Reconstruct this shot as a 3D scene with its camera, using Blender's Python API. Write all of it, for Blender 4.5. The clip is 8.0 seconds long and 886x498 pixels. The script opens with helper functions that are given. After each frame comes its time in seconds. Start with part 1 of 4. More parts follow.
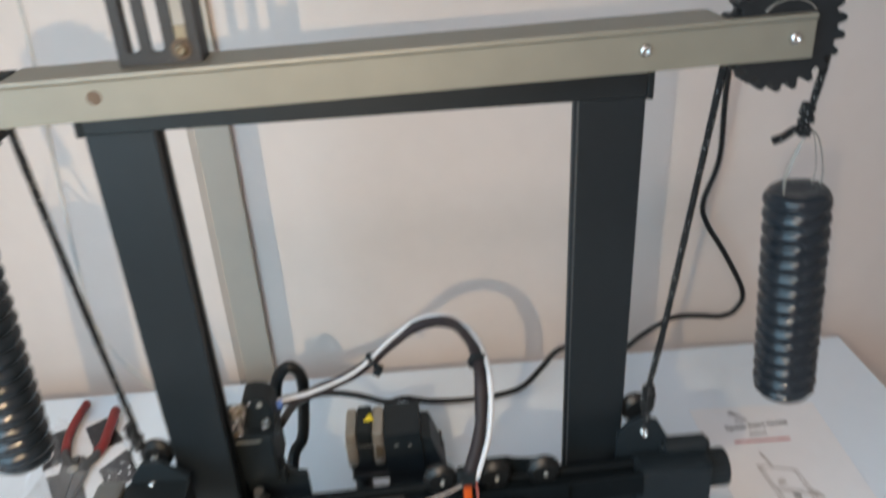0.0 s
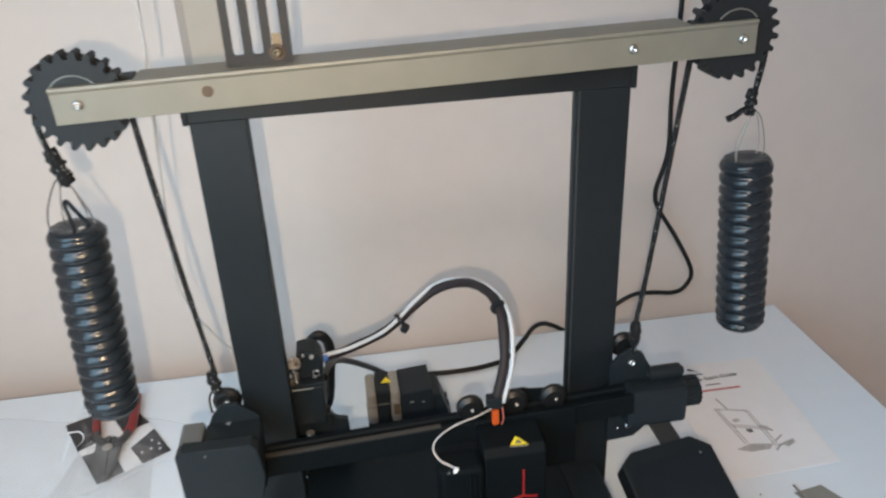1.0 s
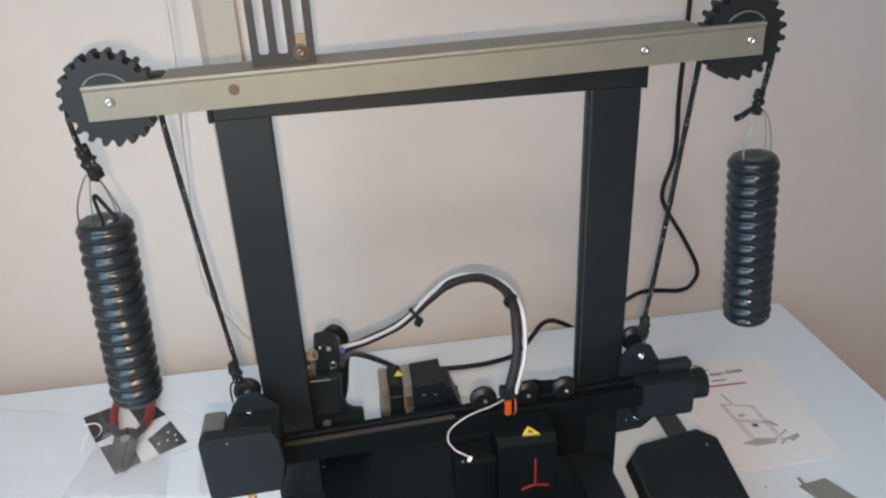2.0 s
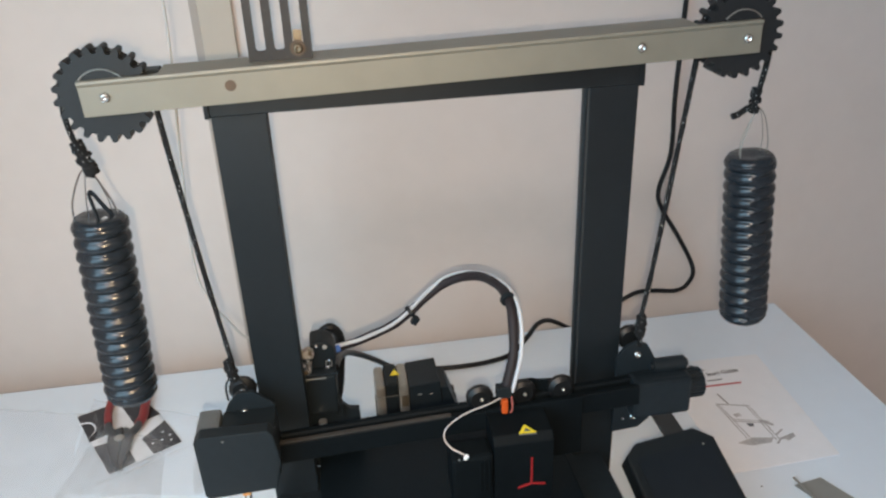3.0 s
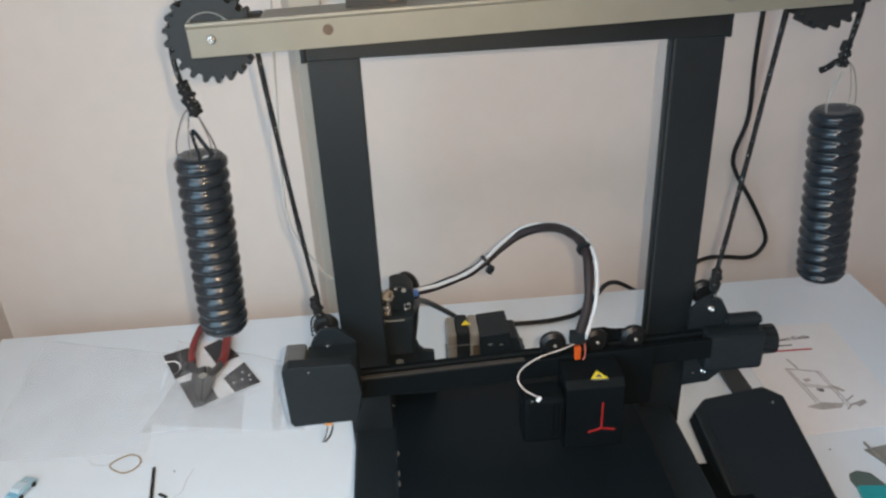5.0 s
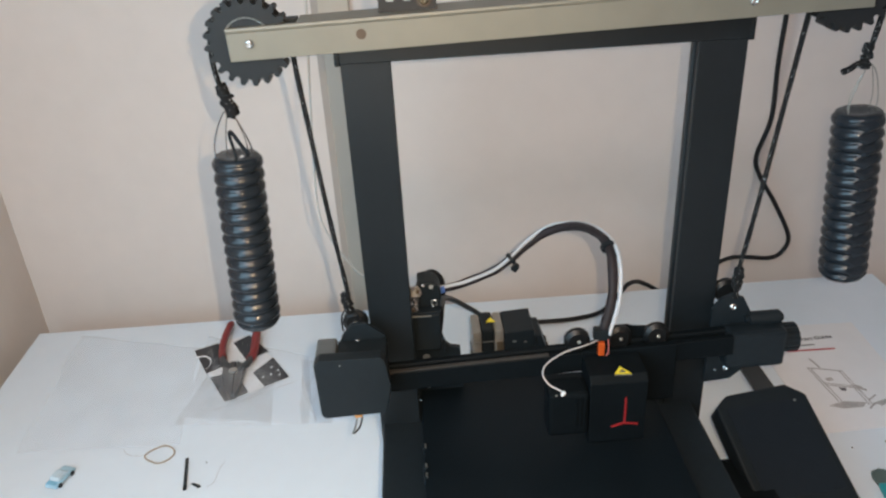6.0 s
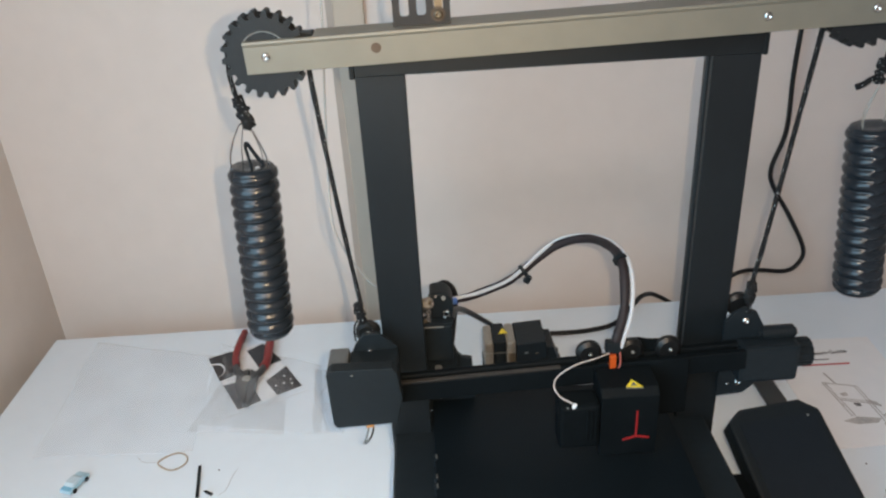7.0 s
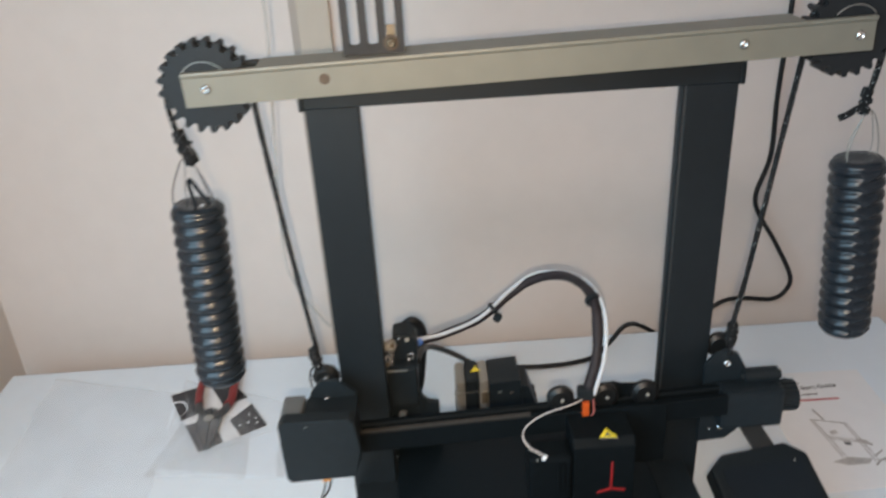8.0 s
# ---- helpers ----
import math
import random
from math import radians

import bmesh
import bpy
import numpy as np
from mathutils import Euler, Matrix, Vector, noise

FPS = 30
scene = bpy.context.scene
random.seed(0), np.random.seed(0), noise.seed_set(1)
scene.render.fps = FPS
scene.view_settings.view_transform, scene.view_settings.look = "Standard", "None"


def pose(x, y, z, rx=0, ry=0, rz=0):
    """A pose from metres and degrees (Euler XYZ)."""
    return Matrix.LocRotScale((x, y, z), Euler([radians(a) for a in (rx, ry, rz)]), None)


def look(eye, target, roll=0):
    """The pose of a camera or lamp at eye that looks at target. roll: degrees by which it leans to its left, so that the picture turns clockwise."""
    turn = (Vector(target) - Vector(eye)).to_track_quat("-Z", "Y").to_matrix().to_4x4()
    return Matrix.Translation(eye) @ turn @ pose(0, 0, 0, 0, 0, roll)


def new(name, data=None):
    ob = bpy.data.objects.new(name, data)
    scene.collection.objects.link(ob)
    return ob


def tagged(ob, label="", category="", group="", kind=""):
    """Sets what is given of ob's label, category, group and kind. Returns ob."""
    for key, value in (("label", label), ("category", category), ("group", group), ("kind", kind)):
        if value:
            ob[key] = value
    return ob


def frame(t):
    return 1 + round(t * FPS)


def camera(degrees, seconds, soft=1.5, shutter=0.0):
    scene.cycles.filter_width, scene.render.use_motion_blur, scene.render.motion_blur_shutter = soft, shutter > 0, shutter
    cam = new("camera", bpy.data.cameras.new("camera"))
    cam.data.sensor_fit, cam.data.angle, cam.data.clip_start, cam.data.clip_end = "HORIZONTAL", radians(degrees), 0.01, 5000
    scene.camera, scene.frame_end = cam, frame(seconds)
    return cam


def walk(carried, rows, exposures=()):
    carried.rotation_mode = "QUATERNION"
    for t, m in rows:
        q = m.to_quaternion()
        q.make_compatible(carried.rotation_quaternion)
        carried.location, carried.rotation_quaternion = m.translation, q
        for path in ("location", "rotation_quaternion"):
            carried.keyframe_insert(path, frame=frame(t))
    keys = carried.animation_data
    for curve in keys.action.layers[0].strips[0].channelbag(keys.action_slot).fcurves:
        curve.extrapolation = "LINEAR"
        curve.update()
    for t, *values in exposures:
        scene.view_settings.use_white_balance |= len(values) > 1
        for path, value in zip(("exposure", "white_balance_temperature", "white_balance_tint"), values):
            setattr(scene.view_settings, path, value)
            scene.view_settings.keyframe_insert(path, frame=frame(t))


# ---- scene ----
cam = camera(59.7, 8.0, soft=2.3, shutter=0.8)
PATH = [
    (0, (0.021, -0.438, 0.601), (0.093, 1.329, -0.332), -3.2),
    (0.1, (0.011, -0.451, 0.6035), (0.103, 1.311, -0.352), -3.2),
    (0.2, (0.001, -0.464, 0.6065), (0.114, 1.293, -0.35), -3.2),
    (0.5, (-0.029, -0.503, 0.614), (0.146, 1.239, -0.351), -3.2),
    (1, (-0.063, -0.554, 0.618), (0.182, 1.221, -0.271), -2.7),
    (1.5, (-0.074, -0.571, 0.622), (0.158, 1.206, -0.266), -2.7),
    (3, (-0.077, -0.571, 0.618), (0.173, 1.207, -0.264), -2.3),
    (3.5, (-0.085, -0.588, 0.599), (0.102, 1.18, -0.316), -2.4),
    (4, (-0.097, -0.577, 0.595), (0.093, 1.181, -0.34), -2.0),
    (4.5, (-0.099, -0.584, 0.603), (0.054, 1.176, -0.334), -2.2),
    (5, (-0.1, -0.597, 0.607), (-0.003, 1.168, -0.33), -2.8),
    (6.5, (-0.109, -0.617, 0.616), (-0.081, 1.157, -0.307), -3.4),
    (7, (-0.106, -0.617, 0.617), (-0.095, 1.164, -0.292), -3.4),
    (7.5, (-0.103, -0.606, 0.616), (-0.085, 1.181, -0.282), -3.4),
    (8, (-0.077, -0.57, 0.616), (-0.046, 1.227, -0.261), -3.4),
]
walk(cam, [(t, look(eye, target, roll)) for t, eye, target, roll in PATH], exposures=[(0, 0.04), (0.5, 0.12), (1, 0.0), (3, -0.06), (4.5, -0.17), (7, -0.17), (8, -0.13)])

# ---- light ----
world = bpy.data.worlds.new("world")
scene.world = world
world.use_nodes = True
wn = world.node_tree
sky = wn.nodes.new("ShaderNodeTexSky")
sky.sky_type, sky.sun_disc = "NISHITA", False
sky.sun_elevation, sky.sun_rotation = radians(40), radians(200)
wn.links.new(sky.outputs[0], wn.nodes["Background"].inputs[0])
wn.nodes["Background"].inputs[1].default_value = 0.1


def area_lamp(name, m, sx, sy, power, color):
    data = bpy.data.lights.new(name, "AREA")
    data.shape, data.size, data.size_y, data.energy, data.color = "RECTANGLE", sx, sy, power, color
    ob = new(name, data)
    ob.matrix_world = m
    return ob


# daylight in an unseen window opening of the side wall, a warm fill lamp added under the ceiling with no fitting there,
# and the small lamp of the filming device
area_lamp("window_light", look((-0.74, -0.9, 0.68), (-0.1, 0.2, 0.2)), 0.9, 1.1, 17.5, (0.424, 0.756, 1.0))
area_lamp("ceiling_fill", look((-0.42, -1.7, 1.74), (-0.42, -1.7, 0)), 0.5, 0.5, 21.2, (0.94, 0.79, 0.75))
torch = bpy.data.lights.new("device_lamp", "SPOT")
torch.energy, torch.color, torch.shadow_soft_size = 17.2, (0.95, 0.715, 0.455), 0.0015
torch.spot_size, torch.spot_blend = radians(146), 1.0
new("device_lamp", torch).matrix_world = look((-0.082, -0.6, 0.614), (-0.62, 0.455, -0.4))

# ---- materials ----


def shader(name, color, rough=0.5, metal=0.0, vary=0.15, scale=60.0, bump=0.15, spec=0.5, wear_veil=0.0, wear_veil_color=(0.3, 0.3, 0.3), coat=0.0):
    """A painted, moulded or metal surface with grain, faint blotches and relief."""
    m = bpy.data.materials.new(name)
    m.use_nodes = True
    t = m.node_tree
    b = t.nodes["Principled BSDF"]
    b.inputs["Roughness"].default_value, b.inputs["Metallic"].default_value = rough, metal
    b.inputs["Specular IOR Level"].default_value = spec
    b.inputs["Coat Weight"].default_value = coat
    co = t.nodes.new("ShaderNodeTexCoord")
    n1 = t.nodes.new("ShaderNodeTexNoise")
    n1.inputs["Scale"].default_value, n1.inputs["Detail"].default_value = scale, 5
    n2 = t.nodes.new("ShaderNodeTexNoise")
    n2.inputs["Scale"].default_value, n2.inputs["Detail"].default_value = scale / 12, 3
    t.links.new(co.outputs["Object"], n1.inputs["Vector"])
    t.links.new(co.outputs["Object"], n2.inputs["Vector"])
    add = t.nodes.new("ShaderNodeMath")
    add.operation = "ADD"
    t.links.new(n1.outputs["Fac"], add.inputs[0])
    t.links.new(n2.outputs["Fac"], add.inputs[1])
    ramp = t.nodes.new("ShaderNodeMapRange")
    ramp.inputs["From Min"].default_value, ramp.inputs["From Max"].default_value = 0.6, 1.4
    ramp.inputs["To Min"].default_value, ramp.inputs["To Max"].default_value = 1 - vary, 1 + vary
    t.links.new(add.outputs[0], ramp.inputs["Value"])
    mul = t.nodes.new("ShaderNodeVectorMath")
    mul.operation = "SCALE"
    mul.inputs[0].default_value = color
    t.links.new(ramp.outputs[0], mul.inputs["Scale"])
    out = mul.outputs[0]
    if wear_veil:
        n3 = t.nodes.new("ShaderNodeTexNoise")
        n3.inputs["Scale"].default_value, n3.inputs["Detail"].default_value = scale * 2.5, 6
        t.links.new(co.outputs["Object"], n3.inputs["Vector"])
        lim = t.nodes.new("ShaderNodeMapRange")
        lim.inputs["From Min"].default_value, lim.inputs["From Max"].default_value = 0.72 - wear_veil, 0.76 - wear_veil
        t.links.new(n3.outputs["Fac"], lim.inputs["Value"])
        mix = t.nodes.new("ShaderNodeMix")
        mix.data_type = "RGBA"
        t.links.new(lim.outputs[0], mix.inputs[0])
        t.links.new(out, mix.inputs[6])
        mix.inputs[7].default_value = (*wear_veil_color, 1)
        out = mix.outputs[2]
    t.links.new(out, b.inputs["Base Color"])
    rr = t.nodes.new("ShaderNodeMapRange")
    rr.inputs["To Min"].default_value, rr.inputs["To Max"].default_value = max(0.02, rough - 0.08), min(1, rough + 0.1)
    t.links.new(n2.outputs["Fac"], rr.inputs["Value"])
    t.links.new(rr.outputs[0], b.inputs["Roughness"])
    if bump:
        bp = t.nodes.new("ShaderNodeBump")
        bp.inputs["Strength"].default_value, bp.inputs["Distance"].default_value = bump, 0.001
        t.links.new(n1.outputs["Fac"], bp.inputs["Height"])
        t.links.new(bp.outputs[0], b.inputs["Normal"])
    return m


WALL = shader("wall_paint", (0.66, 0.602, 0.562), 0.75, vary=0.03, scale=30, bump=0.08, spec=0.25)
TABLE = shader("white_laminate", (0.705, 0.782, 0.855), 0.38, vary=0.02, scale=40, bump=0.03)
TRUNK = shader("cream_plastic", (0.47, 0.41, 0.335), 0.45, vary=0.05, scale=30, bump=0.05)
BLACK = shader("black_anodised_aluminium", (0.0068, 0.0102, 0.0128), 0.46, vary=0.2, scale=90, bump=0.06, spec=0.38)
PLASTIC = shader("black_moulded_plastic", (0.0076, 0.0115, 0.0142), 0.5, vary=0.2, scale=120, bump=0.12, spec=0.28)
SHEET = shader("black_coated_sheet_metal", (0.0088, 0.0135, 0.0172), 0.46, vary=0.2, scale=140, bump=0.15, spec=0.28)
DEEP = shader("matt_black_coating", (0.0042, 0.0062, 0.0076), 0.6, vary=0.25, scale=140, bump=0.15, spec=0.07)
RUBBER = shader("black_rubber", (0.007, 0.0078, 0.0085), 0.42, vary=0.25, scale=100, bump=0.1, spec=0.3)
BED = shader("black_textured_glass", (0.0046, 0.0078, 0.0104), 0.45, vary=0.15, scale=300, bump=0.1, spec=0.12)
GEAR = shader("black_printed_plastic", (0.013, 0.0145, 0.016), 0.5, vary=0.2, scale=160, bump=0.25, spec=0.3)
HOSE = shader("glossy_black_tape", (0.014, 0.0185, 0.024), 0.23, vary=0.25, scale=70, bump=0.3, spec=0.42)
ALU = shader("brushed_aluminium_channel", (0.195, 0.18, 0.143), 0.46, metal=0.12, vary=0.09, scale=45, bump=0.06)
STEEL = shader("bright_steel", (0.62, 0.61, 0.6), 0.22, metal=1.0, vary=0.1, scale=80, bump=0.05)
DULL = shader("dull_steel", (0.42, 0.41, 0.38), 0.38, metal=0.9, vary=0.15, scale=80, bump=0.08)
BRASS = shader("brass", (0.2, 0.16, 0.11), 0.45, metal=0.8, vary=0.2, scale=90, bump=0.1)
RUST = shader("brown_fibre", (0.08, 0.052, 0.033), 0.7, vary=0.3, scale=200, bump=0.2)
ZINC = shader("zinc_plated_steel", (0.30, 0.285, 0.255), 0.42, metal=0.5, vary=0.15, scale=80, bump=0.08)
BRACKET = shader("worn_black_paint", (0.024, 0.0225, 0.0225), 0.5, vary=0.25, scale=90, bump=0.12, spec=0.3, wear_veil=0.03, wear_veil_color=(0.06, 0.055, 0.05))
GREY = shader("grey_painted_steel", (0.15, 0.158, 0.155), 0.5, vary=0.1, scale=60, bump=0.05)
WHITE = shader("white_plastic", (0.78, 0.80, 0.83), 0.4, vary=0.04, scale=60, bump=0.04)
PALE = shader("off_white_tube", (0.47, 0.49, 0.52), 0.5, vary=0.06, scale=60, bump=0.04)
RED = shader("red_plastic", (0.55, 0.035, 0.03), 0.4, vary=0.15, scale=80, bump=0.08)
ORANGE = shader("orange_connector", (0.46, 0.075, 0.012), 0.4, vary=0.1, scale=80, bump=0.05)
YELLOW = shader("yellow_sticker", (0.80, 0.66, 0.03), 0.45, vary=0.06, scale=60, bump=0.03)
BLUE = shader("blue_clip", (0.06, 0.15, 0.46), 0.4, vary=0.1, scale=80, bump=0.05)
ROPE = shader("black_cord_with_flecks", (0.009, 0.0095, 0.0105), 0.85, vary=0.3, scale=260, bump=0.6, spec=0.2, wear_veil=0.085, wear_veil_color=(0.5, 0.53, 0.54))
SLEEVE = shader("braided_dark_sleeve", (0.018, 0.0135, 0.0155), 0.6, vary=0.4, scale=500, bump=0.5, spec=0.3)
PAPER = shader("printed_paper", (0.77, 0.785, 0.81), 0.7, vary=0.03, scale=50, bump=0.06, spec=0.2)
INK = shader("grey_ink", (0.10, 0.10, 0.11), 0.8, vary=0.3, scale=150, bump=0.0)
RED_INK = shader("red_ink", (0.45, 0.05, 0.07), 0.7, vary=0.15, scale=150, bump=0.0)

# ---- mesh helpers ----


def group_at(name, loc, label, category, group=""):
    ob = new(name)
    ob.empty_display_size = 0.01
    ob.location = loc
    return tagged(ob, label, category, group)


def root_loc(ob):
    at = Vector((0, 0, 0))
    while ob:
        at += ob.location
        ob = ob.parent
    return at


def part(name, bm, material, parent=None, label="", smooth=False):
    """Links a bmesh, built in world coordinates, as one mesh object."""
    me = bpy.data.meshes.new(name)
    if parent:
        bmesh.ops.translate(bm, vec=-root_loc(parent), verts=bm.verts)
    bmesh.ops.recalc_face_normals(bm, faces=bm.faces)
    for f in bm.faces:
        f.smooth = smooth
    bm.to_mesh(me)
    bm.free()
    me.materials.append(material)
    ob = new(name, me)
    ob.parent = parent
    if label:
        ob["label"] = label
    return ob


def box(x0, x1, y0, y1, z0, z1, bevel=0.0, segments=2, bm=None, turn=None):
    b = bmesh.new()
    bmesh.ops.create_cube(b, size=1)
    for v in b.verts:
        v.co = Vector((x0 + (v.co.x + 0.5) * (x1 - x0), y0 + (v.co.y + 0.5) * (y1 - y0), z0 + (v.co.z + 0.5) * (z1 - z0)))
    if bevel:
        bmesh.ops.bevel(b, geom=b.edges[:], offset=bevel, segments=segments, affect="EDGES", profile=0.6)
    if turn:
        bmesh.ops.transform(b, matrix=turn, verts=b.verts)
    return merge(bm, b)


def merge(bm, b):
    if bm is None:
        return b
    me = bpy.data.meshes.new("temp")
    b.to_mesh(me)
    b.free()
    bm.from_mesh(me)
    bpy.data.meshes.remove(me)
    return bm


def rod(p0, p1, r, segments=16, bm=None, r2=None, bevel=0.0):
    """A round bar from p0 to p1."""
    b = bmesh.new()
    p0, p1 = Vector(p0), Vector(p1)
    d = p1 - p0
    bmesh.ops.create_cone(b, cap_ends=True, segments=segments, radius1=r, radius2=r if r2 is None else r2, depth=d.length)
    if bevel:
        rims = [e for e in b.edges if abs(e.verts[0].co.z - e.verts[1].co.z) < 1e-6]
        bmesh.ops.bevel(b, geom=rims, offset=bevel, segments=2, affect="EDGES")
    m = Matrix.Translation((p0 + p1) / 2) @ d.to_track_quat("Z", "Y").to_matrix().to_4x4()
    bmesh.ops.transform(b, matrix=m, verts=b.verts)
    return merge(bm, b)


def curve_points(points, steps=8):
    """A smooth line through the points."""
    p = [Vector(q) for q in points]
    p = [2 * p[0] - p[1]] + p + [2 * p[-1] - p[-2]]
    out = []
    for i in range(1, len(p) - 2):
        for k in range(steps):
            t = k / steps
            out.append(0.5 * (2 * p[i] + (p[i + 1] - p[i - 1]) * t + (2 * p[i - 1] - 5 * p[i] + 4 * p[i + 1] - p[i + 2]) * t * t
                              + (3 * p[i] - 3 * p[i + 1] + p[i + 2] - p[i - 1]) * t ** 3))
    return out + [p[-2]]


def tube(points, r, segments=8, steps=8, bm=None, lump=0.0, flat=1.0):
    """A cable or cord along a smooth line; lump: uneven thickness."""
    line = curve_points(points, steps) if steps > 1 else [Vector(q) for q in points]
    b = bmesh.new()
    side = Vector((0.31, 0.77, 0.55)).normalized()
    rings = []
    for i, q in enumerate(line):
        way = (line[min(i + 1, len(line) - 1)] - line[max(i - 1, 0)]).normalized()
        side = (side - way * side.dot(way)).normalized()
        up = way.cross(side)
        rr = r * (1 + lump * noise.noise(q * 90))
        rings.append([b.verts.new(q + side * rr * math.cos(a) + up * rr * flat * math.sin(a)) for a in [k * math.tau / segments for k in range(segments)]])
    for a, c in zip(rings, rings[1:]):
        for k in range(segments):
            b.faces.new((a[k], a[(k + 1) % segments], c[(k + 1) % segments], c[k]))
    b.faces.new(rings[0][::-1])
    b.faces.new(rings[-1])
    return merge(bm, b)


def prism(outline, axis, lo, hi, bevel=0.0, bm=None):
    """A plate: an outline of (u, v) pushed along an axis. x: u, v are y, z; y: x, z; z: x, y."""
    b = bmesh.new()
    place = {"x": lambda u, v, w: (w, u, v), "y": lambda u, v, w: (u, w, v), "z": lambda u, v, w: (u, v, w)}[axis]
    low = [b.verts.new(place(u, v, lo)) for u, v in outline]
    high = [b.verts.new(place(u, v, hi)) for u, v in outline]
    n = len(outline)
    b.faces.new(low)
    b.faces.new(high[::-1])
    for k in range(n):
        b.faces.new((low[k], high[k], high[(k + 1) % n], low[(k + 1) % n]))
    bmesh.ops.recalc_face_normals(b, faces=b.faces)
    if bevel:
        bmesh.ops.bevel(b, geom=b.edges[:], offset=bevel, segments=2, affect="EDGES", profile=0.6)
    return merge(bm, b)


def screw_head(name, p, way, r, parent, material=None, label=""):
    """A domed screw with a sunk hexagon socket."""
    p, way = Vector(p), Vector(way).normalized()
    turn = Matrix.Translation(p) @ way.to_track_quat("Z", "Y").to_matrix().to_4x4()
    b = bmesh.new()
    n, rings = 24, []
    for k, (u, h) in enumerate(((1.0, -0.6), (1.0, 0.25), (0.93, 0.48), (0.78, 0.66), (0.58, 0.77), (0.46, 0.79), (0.42, 0.45))):
        rings.append([b.verts.new((r * u * math.cos(i * math.tau / n), r * u * math.sin(i * math.tau / n), r * h)) for i in range(n)])
    for c, d in zip(rings, rings[1:]):
        for i in range(n):
            b.faces.new((c[i], c[(i + 1) % n], d[(i + 1) % n], d[i]))
    b.faces.new(rings[0][::-1])
    b.faces.new(rings[-1])
    bmesh.ops.transform(b, matrix=turn, verts=b.verts)
    return part(name, b, material or STEEL, parent, label, smooth=True)


# ---- structure ----
WEST, EAST, BACK, SOUTH = -0.72, 1.7, 0.455, -2.4
FLOOR_Z, CEILING_Z = -0.75, 1.75


def slab(name, *size, material=WALL, label="", bevel=0.0):
    return tagged(part(name, box(*size, bevel=bevel), material), label, kind="structure")


slab("wall_north", WEST - 0.1, EAST + 0.1, BACK, BACK + 0.1, FLOOR_Z, CEILING_Z, label="plain off-white painted wall behind the table")
west = box(WEST - 0.1, WEST, -0.45, BACK, FLOOR_Z, CEILING_Z)
west = box(WEST - 0.1, WEST, SOUTH, -1.35, FLOOR_Z, CEILING_Z, bm=west)
west = box(WEST - 0.1, WEST, -1.35, -0.45, FLOOR_Z, 0.13, bm=west)
west = box(WEST - 0.1, WEST, -1.35, -0.45, 1.23, CEILING_Z, bm=west)
tagged(part("wall_west", west, WALL), "plain off-white painted side wall with a window opening", kind="structure")
slab("wall_east", EAST, EAST + 0.1, SOUTH, BACK, FLOOR_Z, CEILING_Z, label="plain painted room wall")
slab("wall_south", WEST - 0.1, EAST + 0.1, SOUTH - 0.1, SOUTH, FLOOR_Z, CEILING_Z, label="plain painted room wall")
slab("floor", WEST, EAST, SOUTH, BACK, FLOOR_Z - 0.1, FLOOR_Z, material=shader("floor_tile", (0.45, 0.42, 0.38), 0.4, vary=0.1, scale=8), label="plain pale tiled floor")
slab("ceiling", WEST - 0.1, EAST + 0.1, SOUTH - 0.1, BACK + 0.1, CEILING_Z, CEILING_Z + 0.1, label="plain white ceiling")

# the table
table = group_at("table", (-0.05, -0.05, -0.75), "white laminate table standing near the wall", "table")
part("tabletop", box(-0.687, 0.568, -0.36, 0.372, -0.03, 0, 0.0015), TABLE, table)
for lx in (-0.66, 0.5):
    for ly in (-0.33, 0.3):
        part("leg", box(lx, lx + 0.04, ly, ly + 0.04, -0.75, -0.03, 0.002), WHITE, table)

# ---- trunking and cords on the wall ----
trunking = tagged(part("cable_trunking", box(-0.227, -0.186, BACK - 0.012, BACK, FLOOR_Z, CEILING_Z, 0.0015), TRUNK), "cream plastic cable trunking fixed upright on the wall", "trunking", kind="structure")

# thin grey-beige strip, darker than the trunking it runs along
tagged(part("trunking_edge", box(-0.237, -0.2273, BACK - 0.006, BACK, FLOOR_Z, CEILING_Z, 0.001), shader("grey_beige_strip", (0.37, 0.325, 0.285), 0.6, vary=0.06, scale=30, bump=0.05)), "narrow grey strip along the trunking", "trim", kind="structure")

# ---- printer ----
A, W = 0.1242, 0.1642
SLANT = Matrix.Translation((0, 0, 0.18)) @ Matrix.Rotation(radians(-2.4), 4, "Y") @ Matrix.Translation((0, 0, -0.18))


def slanted(bm):
    bmesh.ops.transform(bm, matrix=SLANT, verts=bm.verts)
    return bm


def slot_outline(w, h, nw, nh):
    """The section of a slotted aluminium bar, nw slots on its wide faces and nh on its narrow ones."""
    def face(length, count):
        out = [(0.0006, 0)]
        for k in range(count):
            c = length * (k + 0.5) / count
            out += [(c - 0.0045, 0), (c - 0.003, 0.0016), (c - 0.003, 0.0055), (c + 0.003, 0.0055), (c + 0.003, 0.0016), (c + 0.0045, 0)]
        return out + [(length - 0.0006, 0)]
    low = [(u, v) for u, v in face(w, nw)]
    right = [(w - v, u) for u, v in face(h, nh)]
    high = [(w - u, h - v) for u, v in face(w, nw)]
    left = [(v, h - u) for u, v in face(h, nh)]
    return low + right + high + left


